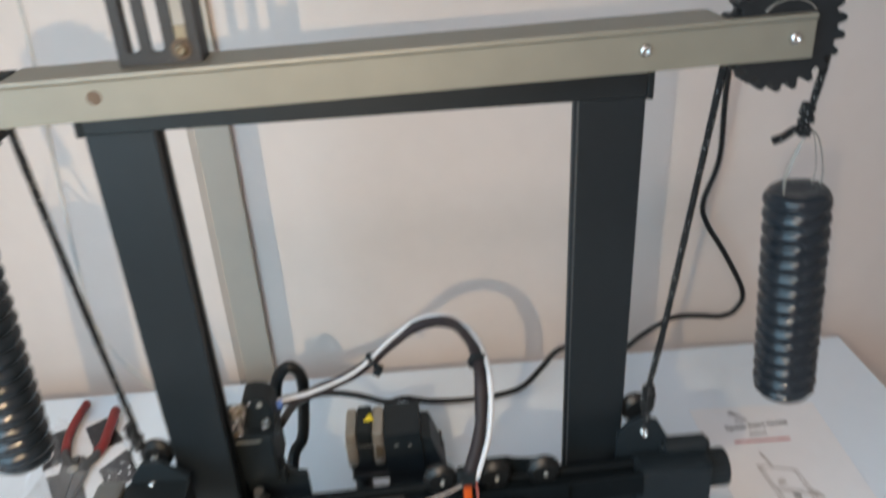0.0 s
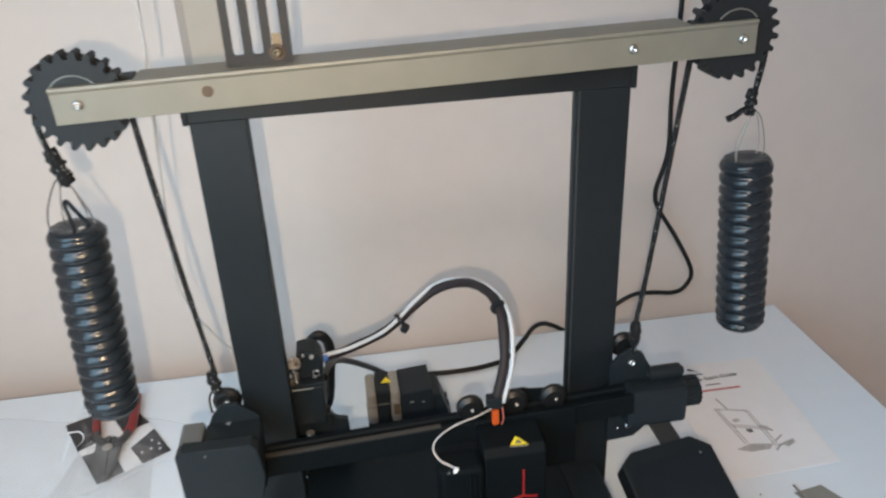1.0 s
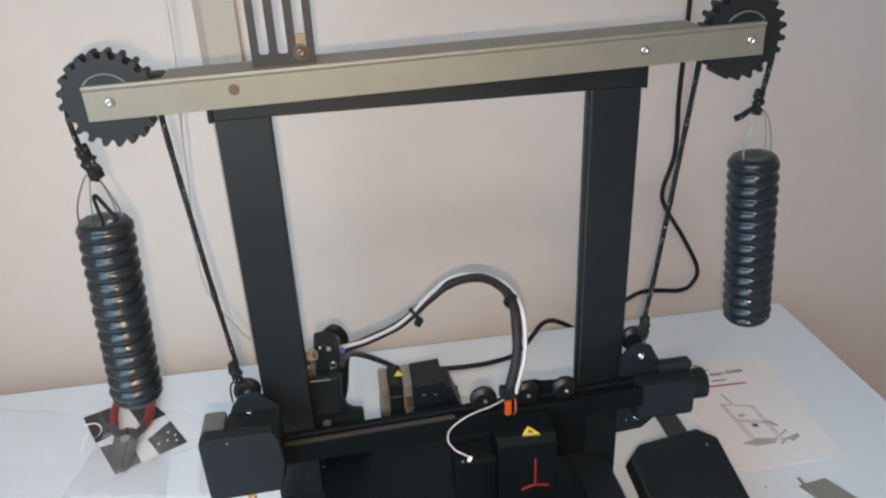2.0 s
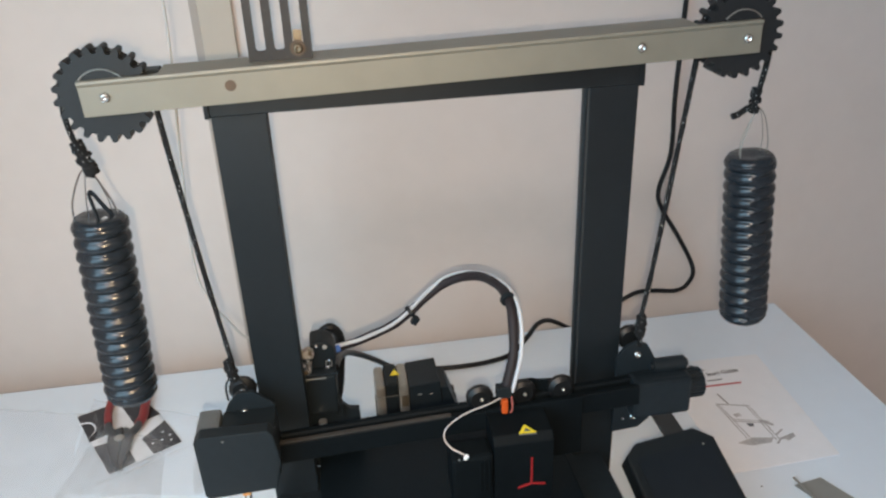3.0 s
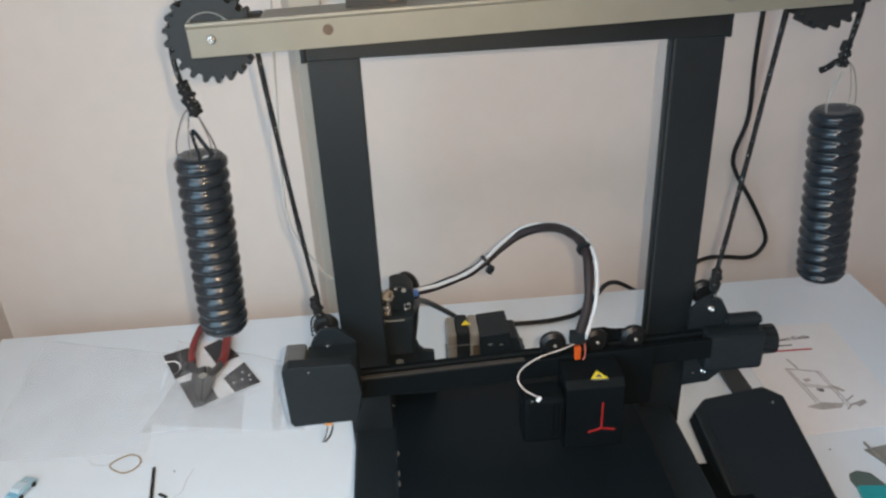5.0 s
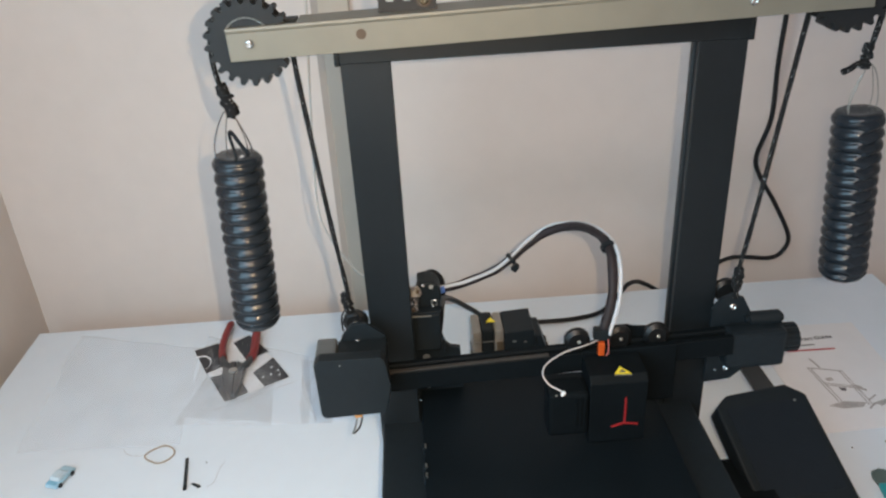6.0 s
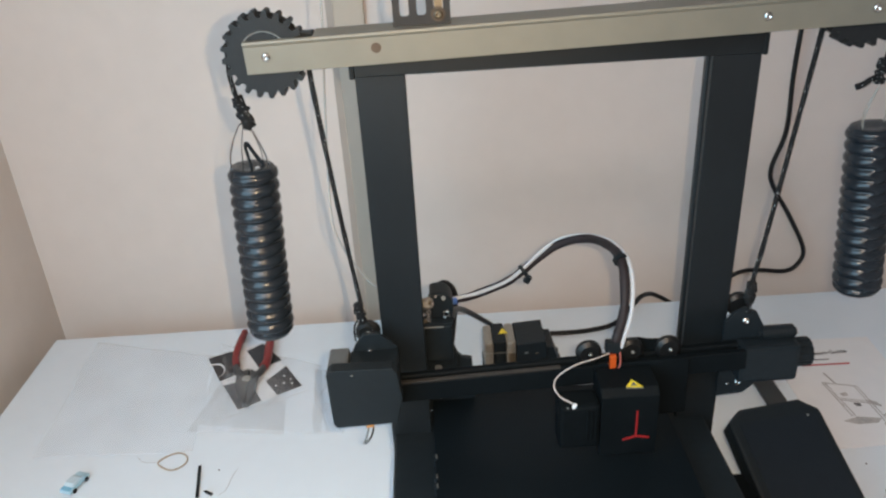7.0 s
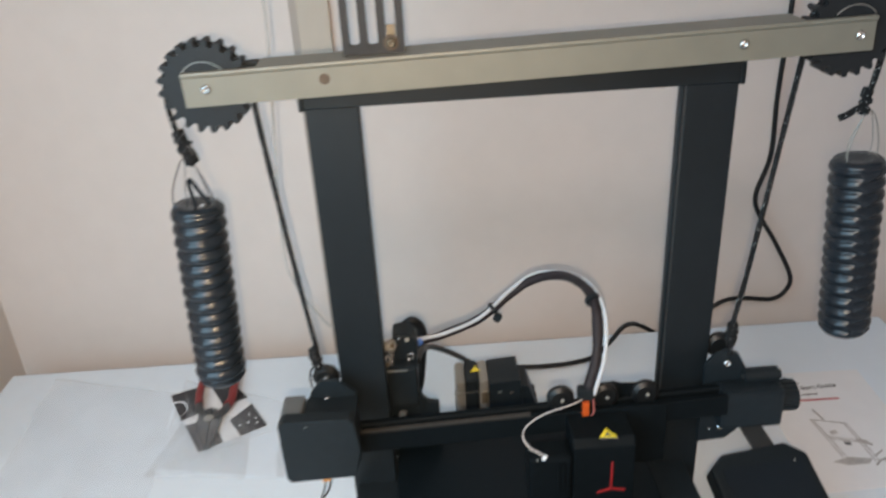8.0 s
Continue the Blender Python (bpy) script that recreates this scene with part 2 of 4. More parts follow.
printer = group_at("filament_printer", (0, 0, 0), "black desktop filament printer with an open metal frame", "printer")
post = slot_outline(0.04, 0.02, 0, 1)
for x0 in (-0.1647, A):
    part("upright", prism([(x0 + u, v) for u, v in post], "z", 0.06, 0.461), BLACK, printer)
part("top_bar", prism([(u, 0.461 + v) for u, v in slot_outline(0.02, 0.02, 1, 0)], "x", -0.1647, W), BLACK, printer)
for x0, x1 in ((-0.1692, -0.1649), (W + 0.0002, W + 0.0045)):
    part("end_cap", box(x0, x1, -0.0008, 0.0208, 0.4595, 0.4815, 0.0012), PLASTIC, printer, "black plastic end cap")

# base
base = part("base_frame", box(-0.1625, 0.153, -0.215, 0.035, 0.02, 0.094, 0.003), SHEET, printer)
for x, y in ((-0.14, -0.2), (0.135, -0.2), (-0.14, 0.015), (0.135, 0.015)):
    part("foot", rod((x, y, 0), (x, y, 0.021), 0.014, 20, bevel=0.002), RUBBER, base, "black rubber foot")
bed = part("print_bed", box(-0.122, 0.113, -0.19, 0.045, 0.103, 0.107, 0.001), BED, printer, "black textured glass print bed")
part("bed_plate", box(-0.12, 0.111, -0.188, 0.043, 0.099, 0.1028, 0.0008), SHEET, bed)
for y in (-0.052, -0.078, -0.09, -0.135):
    clip = part("bed_clip", box(-0.1235, -0.119, y - 0.004, y + 0.004, 0.0985, 0.1078, 0.0012), SHEET, bed, "small spring clip")
    # bright metal tab put in where the clip only shows a glint
    part("clip_glint", box(-0.1212, -0.1198, y - 0.003, y + 0.002, 0.1079, 0.1088, 0.0003), DULL, clip, "bright tab imitating a glint on the clip")
for x in (-0.1, 0.09):
    part("levelling_knob", rod((x, -0.16, 0.0945), (x, -0.16, 0.0988), 0.016, 24, bevel=0.001), PLASTIC, bed)

# cross rail and its carriages
rail = part("cross_rail", slanted(prism([(-0.036 + u, 0.168 + v) for u, v in slot_outline(0.02, 0.02, 1, 0)], "x", -0.156, 0.172)), DEEP, printer)
part("drive_belt", slanted(box(-0.154, 0.0, -0.0352, -0.0308, 0.1882, 0.1896, 0.0003)), shader("worn_grey_belt", (0.033, 0.029, 0.025), 0.5, vary=0.3, scale=300, bump=0.3), rail, "worn grey ribbed belt")
plate_r = prism([(0.158, 0.127), (0.184, 0.129), (0.194, 0.138), (0.199, 0.16), (0.2, 0.197), (0.187, 0.222), (0.176, 0.227), (0.166, 0.222), (0.158, 0.212)], "y", -0.012, -0.008, 0.0006)
carriage_r = part("side_plate", plate_r, SHEET, printer, "black steel carriage plate with rollers")
plate_l = prism([(-0.2, 0.17), (-0.15, 0.165), (-0.15, 0.215), (-0.166, 0.229), (-0.18, 0.229), (-0.1885, 0.218), (-0.196, 0.2)], "y", -0.02, -0.016, 0.0006)
carriage_l = part("side_plate", plate_l, SHEET, printer, "black steel carriage plate with rollers")


def roller(x, y, z, parent):
    """A grooved rubber roller on a bolt."""
    b = bmesh.new()
    prof = [(0.0, -0.005), (0.0085, -0.005), (0.012, -0.002), (0.012, 0.002), (0.0085, 0.005), (0.0, 0.005)]
    n = 28
    rings = [[b.verts.new((x + r * math.cos(k * math.tau / n), y + w, z + r * math.sin(k * math.tau / n))) for k in range(n)] for r, w in prof[1:-1]]
    for a, c in zip(rings, rings[1:]):
        for k in range(n):
            b.faces.new((a[k], a[(k + 1) % n], c[(k + 1) % n], c[k]))
    b.faces.new(rings[0])
    b.faces.new(rings[-1][::-1])
    ob = part("roller", b, RUBBER, parent, "black rubber roller")
    return ob


for x, z in ((0.177, 0.219), (0.177, 0.142)):
    roller(x, 0.01, z, carriage_r)
for x, z in ((-0.178, 0.216), (-0.178, 0.165)):
    roller(x, 0.006, z, carriage_l)
screw_head("screw", (0.177, -0.012, 0.2135), (0, -1, 0.2), 0.0036, carriage_r, label="bright steel screw")
screw_head("screw", (0.1775, -0.012, 0.143), (0, -1, 0.2), 0.0034, carriage_r, label="bright steel screw")
screw_head("screw", (-0.1755, -0.0205, 0.2095), (0, -1, 0.3), 0.0038, carriage_l, label="bright steel screw")
screw_head("screw", (-0.1775, -0.0005, 0.2175), (0, -1, 0.5), 0.0028, carriage_l, label="bright steel screw")
screw_head("screw", (-0.1885, -0.066, 0.2175), (0, -1, 0.3), 0.0009, carriage_l, label="small dark screw", material=GREY)
screw_head("screw", (0.168, -0.012, 0.141), (0, -1, 0.3), 0.0011, carriage_r, label="small steel screw")
screw_head("screw", (0.189, -0.012, 0.1855), (0, -1, 0.3), 0.0018, carriage_r, label="small dark screw", material=DULL)

# belt tensioner at the rail's end
tens = part("belt_tensioner", box(0.168, 0.224, -0.034, -0.013, 0.157, 0.196, 0.004), SHEET, printer, "black belt tensioner with a turning knob")
part("tensioner_ridge", rod((0.19, -0.0125, 0.1985), (0.226, -0.0125, 0.1985), 0.0072, 20, bevel=0.003), PLASTIC, tens)
ribbed = [(-0.016 + (0.0136 + 0.0005 * math.cos(16 * a)) * math.cos(a), 0.1772 + (0.0136 + 0.0005 * math.cos(16 * a)) * math.sin(a)) for a in [k * math.tau / 96 for k in range(96)]]
knob = prism(ribbed, "x", 0.2243, 0.2395)
part("knob", knob, PLASTIC, tens)

# motor and cover at the rail's other end
cover = part("motor_cover", prism([(-0.2105, 0.165), (-0.2075, 0.1605), (-0.152, 0.1625), (-0.146, 0.19), (-0.149, 0.217), (-0.153, 0.2225), (-0.206, 0.2235), (-0.2112, 0.2185)], "y", -0.066, -0.0535, 0.0011), PLASTIC, printer, "black moulded motor cover")
part("motor_block", box(-0.193, -0.149, -0.0533, -0.0203, 0.166, 0.2125, 0.001), PLASTIC, cover)
motor_l = part("drive_motor", box(-0.2122, -0.1935, -0.0533, -0.0195, 0.174, 0.2165, 0.003), shader("dark_motor_grey", (0.095, 0.1, 0.1), 0.5, vary=0.12, scale=60, bump=0.06), printer, "grey stepper motor behind the cover")
plug_l = part("wire_plug", box(-0.1815, -0.1745, -0.0645, -0.0565, 0.1578, 0.1612, 0.0006), shader("pale_orange_connector", (0.55, 0.25, 0.075), 0.45, vary=0.1, scale=80, bump=0.05), printer, "orange wire plug")
for k, dx in enumerate((-0.002, 0.0025)):
    part("wire", tube([(-0.178 + dx * 0.8, -0.06, 0.1585), (-0.1785 + dx, -0.0595, 0.152), (-0.1815 + dx * 0.9, -0.059, 0.142), (-0.1855 + dx * 0.35, -0.058, 0.1345)], 0.0009, 8), (GREY, RUBBER)[k], plug_l)

# print head
head = part("print_head", prism([(-0.076, 0.118), (-0.0765, 0.184), (-0.071, 0.1905), (-0.04, 0.1905), (-0.04, 0.118)], "x", 0.029, 0.081, 0.0015), DEEP, printer, "black print head housing")
part("head_plate", slanted(prism([(0.03, 0.128), (0.116, 0.128), (0.118, 0.19), (0.03, 0.192)], "y", -0.0398, -0.0368, 0.001)), DEEP, head)
part("roller_plate", slanted(prism([(0.05, 0.1885), (0.108, 0.1885), (0.104, 0.198), (0.083, 0.2005), (0.077, 0.203), (0.058, 0.203)], "y", -0.0195, -0.0165, 0.0008)), DEEP, head)
for x in (0.027, 0.066, 0.101):
    r = roller(x, -0.0255, 0.1985, head)
    screw_head("screw", (x + 0.001, -0.031, 0.199), (0, -1, 0.3), 0.0017, r, material=DULL)
part("cooling_fan", box(-0.008, 0.0285, -0.078, -0.052, 0.13, 0.1775, 0.004), DEEP, head, "black side cooling fan")
for x, z in ((-0.001, 0.182), (0.012, 0.176), (0.02, 0.18)):
    screw_head("screw", (x, -0.077, z - 0.006), (0, -1, 0.4), 0.001, head, material=GREY)
for k in range(3):
    part("fan_fin", box(0.016 + k * 0.004, 0.0175 + k * 0.004, -0.0795, -0.0775, 0.14, 0.172, 0.0005), DEEP, head)
# warning triangle on top, turned a little
t = Matrix.Translation((0.0575, -0.066, 0.1912)) @ Matrix.Rotation(radians(-4), 4, "Z")
b = prism([(-0.006, -0.0066), (0.009, -0.0066), (0.0005, 0.0045)], "z", 0.0, 0.0004)
bmesh.ops.transform(b, matrix=t, verts=b.verts)
warn = part("warning_sticker", b, YELLOW, head, "yellow triangular warning sticker")
b = prism([(-0.0015, -0.005), (0.0045, -0.005), (0.0012, -0.0003)], "z", 0.0005, 0.0008)
bmesh.ops.transform(b, matrix=t, verts=b.verts)
part("warning_mark", b, INK, warn)
b = box(-0.006, 0.009, -0.0086, -0.0076, 0, 0.0004)
bmesh.ops.transform(b, matrix=t, verts=b.verts)
part("warning_line", b, DULL, warn)
# the red three-armed mark in the front grille
RED_MARK = shader("dull_red_paint", (0.26, 0.014, 0.016), 0.45, vary=0.15, scale=120, bump=0.05)
cx, cz, fy = 0.0615, 0.1395, -0.0768
mark = box(cx - 0.0009, cx + 0.0009, fy - 0.0008, fy + 0.001, cz, cz + 0.0285, 0.0003)
for s in (-1, 1):
    mark = box(0, 0.0125, fy - 0.0008, fy + 0.001, -0.0008, 0.0008, 0.0003, bm=mark, turn=Matrix.Translation((cx, 0, cz)) @ Matrix.Rotation(radians(11 if s > 0 else 163), 4, "Y"))
part("red_mark", mark, RED_MARK, head, "red three-armed emblem")
# heater plug and cord
part("heater_plug", box(0.0418, 0.0475, -0.0492, -0.044, 0.195, 0.2088, 0.001), ORANGE, head, "orange wire plug")
part("cord_clip", box(0.038, 0.051, -0.0475, -0.039, 0.2097, 0.2215, 0.0015), PLASTIC, head)
part("heater_wire", tube([(0.0495, -0.046, 0.2145), (0.051, -0.047, 0.208), (0.0515, -0.047, 0.198), (0.05, -0.046, 0.193)], 0.0007, 8), shader("pinkish_wire", (0.42, 0.12, 0.10), 0.45, vary=0.1, scale=100), head, "thin pinkish wire")
part("fan_wire", tube([(0.041, -0.047, 0.211), (0.028, -0.055, 0.212), (0.008, -0.06, 0.2095), (-0.0075, -0.062, 0.2), (-0.011, -0.064, 0.19), (-0.006, -0.068, 0.182), (0.0005, -0.072, 0.1795), (0.004, -0.075, 0.1788)], 0.0007, 8, flat=1.5), shader("pinkish_white_wire", (0.5, 0.46, 0.45), 0.5, vary=0.15, scale=150), head, "thin white fan wire")
part("wire_end", box(-0.0014, 0.0014, -0.0014, 0.0014, -0.0024, 0.0024, 0.0006, turn=Matrix.Translation((0.005, -0.0765, 0.1775)) @ Matrix.Rotation(0.6, 4, "Y")), WHITE, head, "white wire plug")
LOOP = [(-0.097, 0.05, 0.2185), (-0.082, 0.055, 0.2175), (-0.067, 0.06, 0.219), (-0.0345, 0.073, 0.2245), (-0.001, 0.087, 0.2425), (0.0215, 0.086, 0.257), (0.045, 0.065, 0.27), (0.0565, 0.022, 0.2805), (0.059, -0.01, 0.277), (0.056, -0.032, 0.247), (0.047, -0.043, 0.219)]
sleeve = part("cable_sleeve", tube(LOOP, 0.0044, 12, 10, lump=0.14), SLEEVE, printer, "dark braided cable sleeve in an arch", smooth=True)
side_of = [Vector(d) for d in ((0, -0.003, 0.003), (0, -0.003, 0.0035), (0, -0.004, 0.003), (0, -0.004, 0.0035), (-0.001, -0.001, 0.0045), (-0.001, 0.003, 0.0035), (0.0, 0.005, 0.0015), (0.003, 0.002, 0.003), (0.0062, -0.003, 0.001), (0.0062, -0.003, 0), (0.0045, -0.003, -0.004))]
part("feed_tube", tube([Vector(p) + d for p, d in zip(LOOP, side_of)], 0.0019, 10, 10), PALE, printer, "white plastic feed tube", smooth=True)
for p, d in (((-0.0205, 0.0785, 0.2312), (0.8, 0.2, 0.5)), ((0.0582, -0.001, 0.2805), (0.2, -0.8, -0.3))):
    p, d = Vector(p), Vector(d).normalized()
    tie = rod(p - d * 0.002, p + d * 0.002, 0.0068, 16)
    tie = box(-0.003, 0.003, -0.0035, 0.0035, -0.004, 0.004, 0.0008, bm=tie, turn=Matrix.Translation(p + Vector((0.004, -0.002, -0.009))) @ Matrix.Rotation(0.6, 4, "Y"))
    part("cable_tie", tie, PLASTIC, sleeve, "black cable tie")

# filament feeder and its motor beside the upright
feeder_motor = part("feeder_motor", box(-0.14, -0.0975, 0.021, 0.062, 0.165, 0.2075, 0.002), PLASTIC, printer, "black feeder motor")
part("plate_edge", box(-0.141, -0.106, 0.0195, 0.0207, 0.2058, 0.2074, 0.0003), GREY, feeder_motor, "steel plate edge")
part("feeder_plate", box(-0.14, -0.0965, 0.021, 0.063, 0.2078, 0.2102, 0.0006), SHEET, feeder_motor)
part("feeder_body", prism([(-0.118, 0.2104), (-0.097, 0.2104), (-0.0952, 0.2195), (-0.0955, 0.2275), (-0.0972, 0.2325), (-0.1005, 0.2362), (-0.105, 0.2382), (-0.111, 0.2388), (-0.118, 0.2375)], "y", 0.03, 0.054, 0.0025), PLASTIC, feeder_motor)
part("feeder_arm", box(-0.1245, -0.1185, 0.024, 0.04, 0.222, 0.2285, 0.0015), ZINC, feeder_motor, "worn metal lever")
part("spring_rod", rod((-0.1215, 0.0245, 0.2105), (-0.1205, 0.0245, 0.2285), 0.0018, 14, bevel=0.0006), STEEL, feeder_motor, "bright spring")
for x, z in ((-0.1225, 0.231), (-0.112, 0.2355), (-0.1185, 0.2185), (-0.1015, 0.2185), (-0.104, 0.212)):
    screw_head("screw", (x, 0.0295, z), (0.2, -1, 0.2), 0.0016, feeder_motor, material=STEEL)
for k, (x, z, r) in enumerate(((-0.1245, 0.226, 0.0026), (-0.1205, 0.2325, 0.0022), (-0.1265, 0.2125, 0.002))):
    part("brass_bolt", rod((x, 0.0235, z), (x + 0.004, 0.0215, z + 0.001), r, 12, bevel=0.0004), BRASS if k else STEEL, feeder_motor, "worn metal bolt")
for x, z in ((-0.1275, 0.2335), (-0.1225, 0.2365), (-0.1165, 0.2315), (-0.126, 0.2195)):
    part("steel_nut", rod((x, 0.0245, z), (x + 0.001, 0.022, z + 0.001), 0.0019, 6, bevel=0.0003), STEEL, feeder_motor, "shiny steel nut")
coil = [(-0.1205 + 0.0022 * math.cos(k * 0.7), 0.0235 + 0.0022 * math.sin(k * 0.7), 0.2112 + 0.0145 * k / 63) for k in range(64)]
part("spring", tube(coil, 0.0005, 6, 1), STEEL, feeder_motor, "bright coil spring", smooth=True)
part("lever_block", prism([(-0.1275, 0.2265), (-0.1155, 0.2255), (-0.1145, 0.2335), (-0.1185, 0.2372), (-0.1262, 0.2355)], "y", 0.0245, 0.0292, 0.0012), ZINC, feeder_motor, "worn bright lever block")
part("lever_knob", rod((-0.1205, 0.0245, 0.2315), (-0.1205, 0.0205, 0.2325), 0.0034, 16, bevel=0.0008), DULL, feeder_motor, "bright adjusting knob")
part("cap_screw", rod((-0.1045, 0.0298, 0.2335), (-0.1045, 0.0288, 0.2337), 0.0021, 14, bevel=0.0004), DULL, feeder_motor, "dull steel cap screw")
window = box(-0.1052, -0.0995, 0.0292, 0.0299, 0.2125, 0.2132, 0.0002)
for x0, x1, z0, z1 in ((-0.1052, -0.0995, 0.2178, 0.2185), (-0.1052, -0.1046, 0.2133, 0.2177), (-0.1001, -0.0995, 0.2133, 0.2177)):
    window = box(x0, x1, 0.0292, 0.0299, z0, z1, 0.0002, bm=window)
part("gear_window", window, DULL, feeder_motor, "bright edge of the gear opening")
part("feed_collar", rod((-0.0955, 0.046, 0.2195), (-0.0915, 0.047, 0.2195), 0.0036, 12), BLUE, feeder_motor, "blue tube clip")
part("motor_ribbon", tube([(-0.1207, 0.1456, 0.1345), (-0.1181, 0.1488, 0.1586), (-0.1123, 0.1498, 0.1733), (-0.1029, 0.1498, 0.1801), (-0.0945, 0.1498, 0.1722), (-0.093, 0.1498, 0.1555), (-0.0956, 0.1498, 0.1335), (-0.1008, 0.1456, 0.0989), (-0.11, 0.13, 0.085), (-0.11, 0.09, 0.035), (-0.1085, 0.055, 0.027)], 0.0056, 10, lump=0.05), RUBBER, feeder_motor, "black ribbon cable arch")
bracket = part("motor_bracket", prism([(-0.14, 0.094), (-0.077, 0.094), (-0.079, 0.157), (-0.0885, 0.159), (-0.0935, 0.164), (-0.0965, 0.174), (-0.14, 0.174)], "y", 0.034, 0.04, 0.0008), SHEET, printer, "black steel motor bracket")
part("bracket_tab", box(-0.1, -0.094, 0.026, 0.034, 0.157, 0.172, 0.001), SHEET, bracket)
coupler = rod((-0.1135, 0.012, 0.13), (-0.1135, 0.012, 0.156), 0.0062, 18, bevel=0.001)
for k in range(3):
    coupler = rod((-0.1135, 0.012, 0.144 + k * 0.004), (-0.1135, 0.012, 0.1462 + k * 0.004), 0.0072, 18, bm=coupler)
part("lead_screw_coupler", coupler, DULL, printer, "steel lead screw coupler")
part("lead_screw", rod((-0.1135, 0.012, 0.156), (-0.1135, 0.012, 0.165), 0.0038, 14), DULL, printer)

# bed motor at the back
bm_m = part("bed_motor", box(-0.0485, -0.034, 0.135, 0.176, 0.0655, 0.1075, 0.003), PLASTIC, printer, "stepper motor with steel end plates")
part("end_plate", box(-0.0595, -0.0487, 0.1345, 0.1765, 0.065, 0.1055, 0.004), ZINC, bm_m, "steel motor end plate")
part("end_plate", box(-0.0338, -0.0225, 0.1345, 0.1765, 0.065, 0.1065, 0.004), ZINC, bm_m, "steel motor end plate")
part("motor_sticker", prism([(-0.042, 0.151), (-0.031, 0.151), (-0.036, 0.162)], "z", 0.1078, 0.1082), YELLOW, bm_m, "yellow warning sticker")
part("front_ridge", box(-0.0605, -0.023, 0.1334, 0.1342, 0.0915, 0.0927), DULL, bm_m, "thin bright metal edge")
part("brown_label", box(-0.031, -0.0238, 0.1338, 0.1344, 0.076, 0.09), BRASS, bm_m)
mount = part("motor_mount", prism([(-0.0223, 0.05), (0.0165, 0.05), (0.0125, 0.106), (-0.0223, 0.1035)], "y", 0.132, 0.18, 0.0012), SHEET, printer, "black steel motor mount")
part("mount_flange", prism([(0.0127, 0.05), (0.0365, 0.05), (0.022, 0.094), (0.0127, 0.095)], "y", 0.136, 0.176, 0.001), SHEET, mount)
part("label_mark", box(-0.013, -0.0085, 0.1312, 0.1318, 0.0905, 0.0925), GREY, mount, "small white label")
part("mount_screw", rod((0.0, 0.1318, 0.09), (0.004, 0.1318, 0.09), 0.001, 8), STEEL, mount)
part("rear_rail", prism([(0.16 + u * 1.0, 0.024 + v) for u, v in slot_outline(0.02, 0.04, 1, 2)], "x", -0.06, 0.034), BLACK, printer)
part("bed_rail", box(-0.02, 0.02, 0.035, 0.16, 0.022, 0.058, 0.001), BLACK, printer)
for x in (-0.05, 0.025):
    part("foot", rod((x, 0.17, 0), (x, 0.17, 0.024), 0.009, 18, bevel=0.0015), RUBBER, printer, "black rubber foot")

# control screen on its arm
f = Vector((0.02, -0.17, -0.075)).normalized()
u = Vector((1, 0.13, 0.0)).normalized()
u = (u - f * u.dot(f)).normalized()
nrm = u.cross(-f).normalized()
SCREEN = Matrix((( u.x, -f.x, nrm.x, 0.2265), (u.y, -f.y, nrm.y, 0.017), (u.z, -f.z, nrm.z, 0.0925), (0, 0, 0, 1)))


def on_screen(bm):
    bmesh.ops.transform(bm, matrix=SCREEN, verts=bm.verts)
    return bm


hw, hl, ch = 0.05, 0.165, 0.016
screen = part("control_screen", on_screen(prism([(-hw, -hl + ch), (-hw + ch, -hl), (hw - ch, -hl), (hw, -hl + ch), (hw, -ch), (hw - ch * 1.1, -0.002), (-hw + ch * 1.0, -0.005), (-hw, -ch - 0.001)], "z", -0.022, 0.0, 0.003)), PLASTIC, printer, "black control screen, switched off")
part("glass", on_screen(box(-hw + 0.01, hw - 0.008, -0.118, -0.02, -0.0005, 0.0006, 0.0004)), shader("dark_glass", (0.0085, 0.0125, 0.017), 0.42, vary=0.15, scale=60, bump=0.02, spec=0.25), screen, "dark switched-off glass")
part("knob", on_screen(rod((0.02, -0.143, 0), (0.02, -0.143, 0.014), 0.0115, 28, bevel=0.002)), PLASTIC, screen)
part("screw", on_screen(rod((hw - 0.016, -0.022, 0), (hw - 0.016, -0.022, 0.0008), 0.0012, 10)), DULL, screen)
arm = prism([(0.2345, 0.1), (0.256, 0.1), (0.257, 0.0), (0.2345, 0.0)], "z", 0.0735, 0.0775, 0.0008)
arm = prism([(0.14, 0.03), (0.153, 0.022), (0.2, 0.082), (0.256, 0.085), (0.256, 0.1), (0.19, 0.1)], "z", 0.0695, 0.0734, 0.0008, bm=arm)
part("screen_arm", arm, shader("dark_grey_steel", (0.02, 0.0225, 0.024), 0.5, vary=0.1, scale=60, bump=0.05), printer, "dark grey steel arm of the screen")

part("screen_lug", box(0.1535, 0.21, -0.2, -0.04, 0.022, 0.05, 0.0015), DEEP, printer, "black bracket between base and screen")

# ---- counterweight beam ----
TIP = Matrix.Translation((0, 0, 0.489)) @ Matrix.Rotation(radians(-1.23), 4, "Y") @ Matrix.Translation((0, 0, -0.489))


def tipped(bm):
    bmesh.ops.transform(bm, matrix=TIP, verts=bm.verts)
    return bm


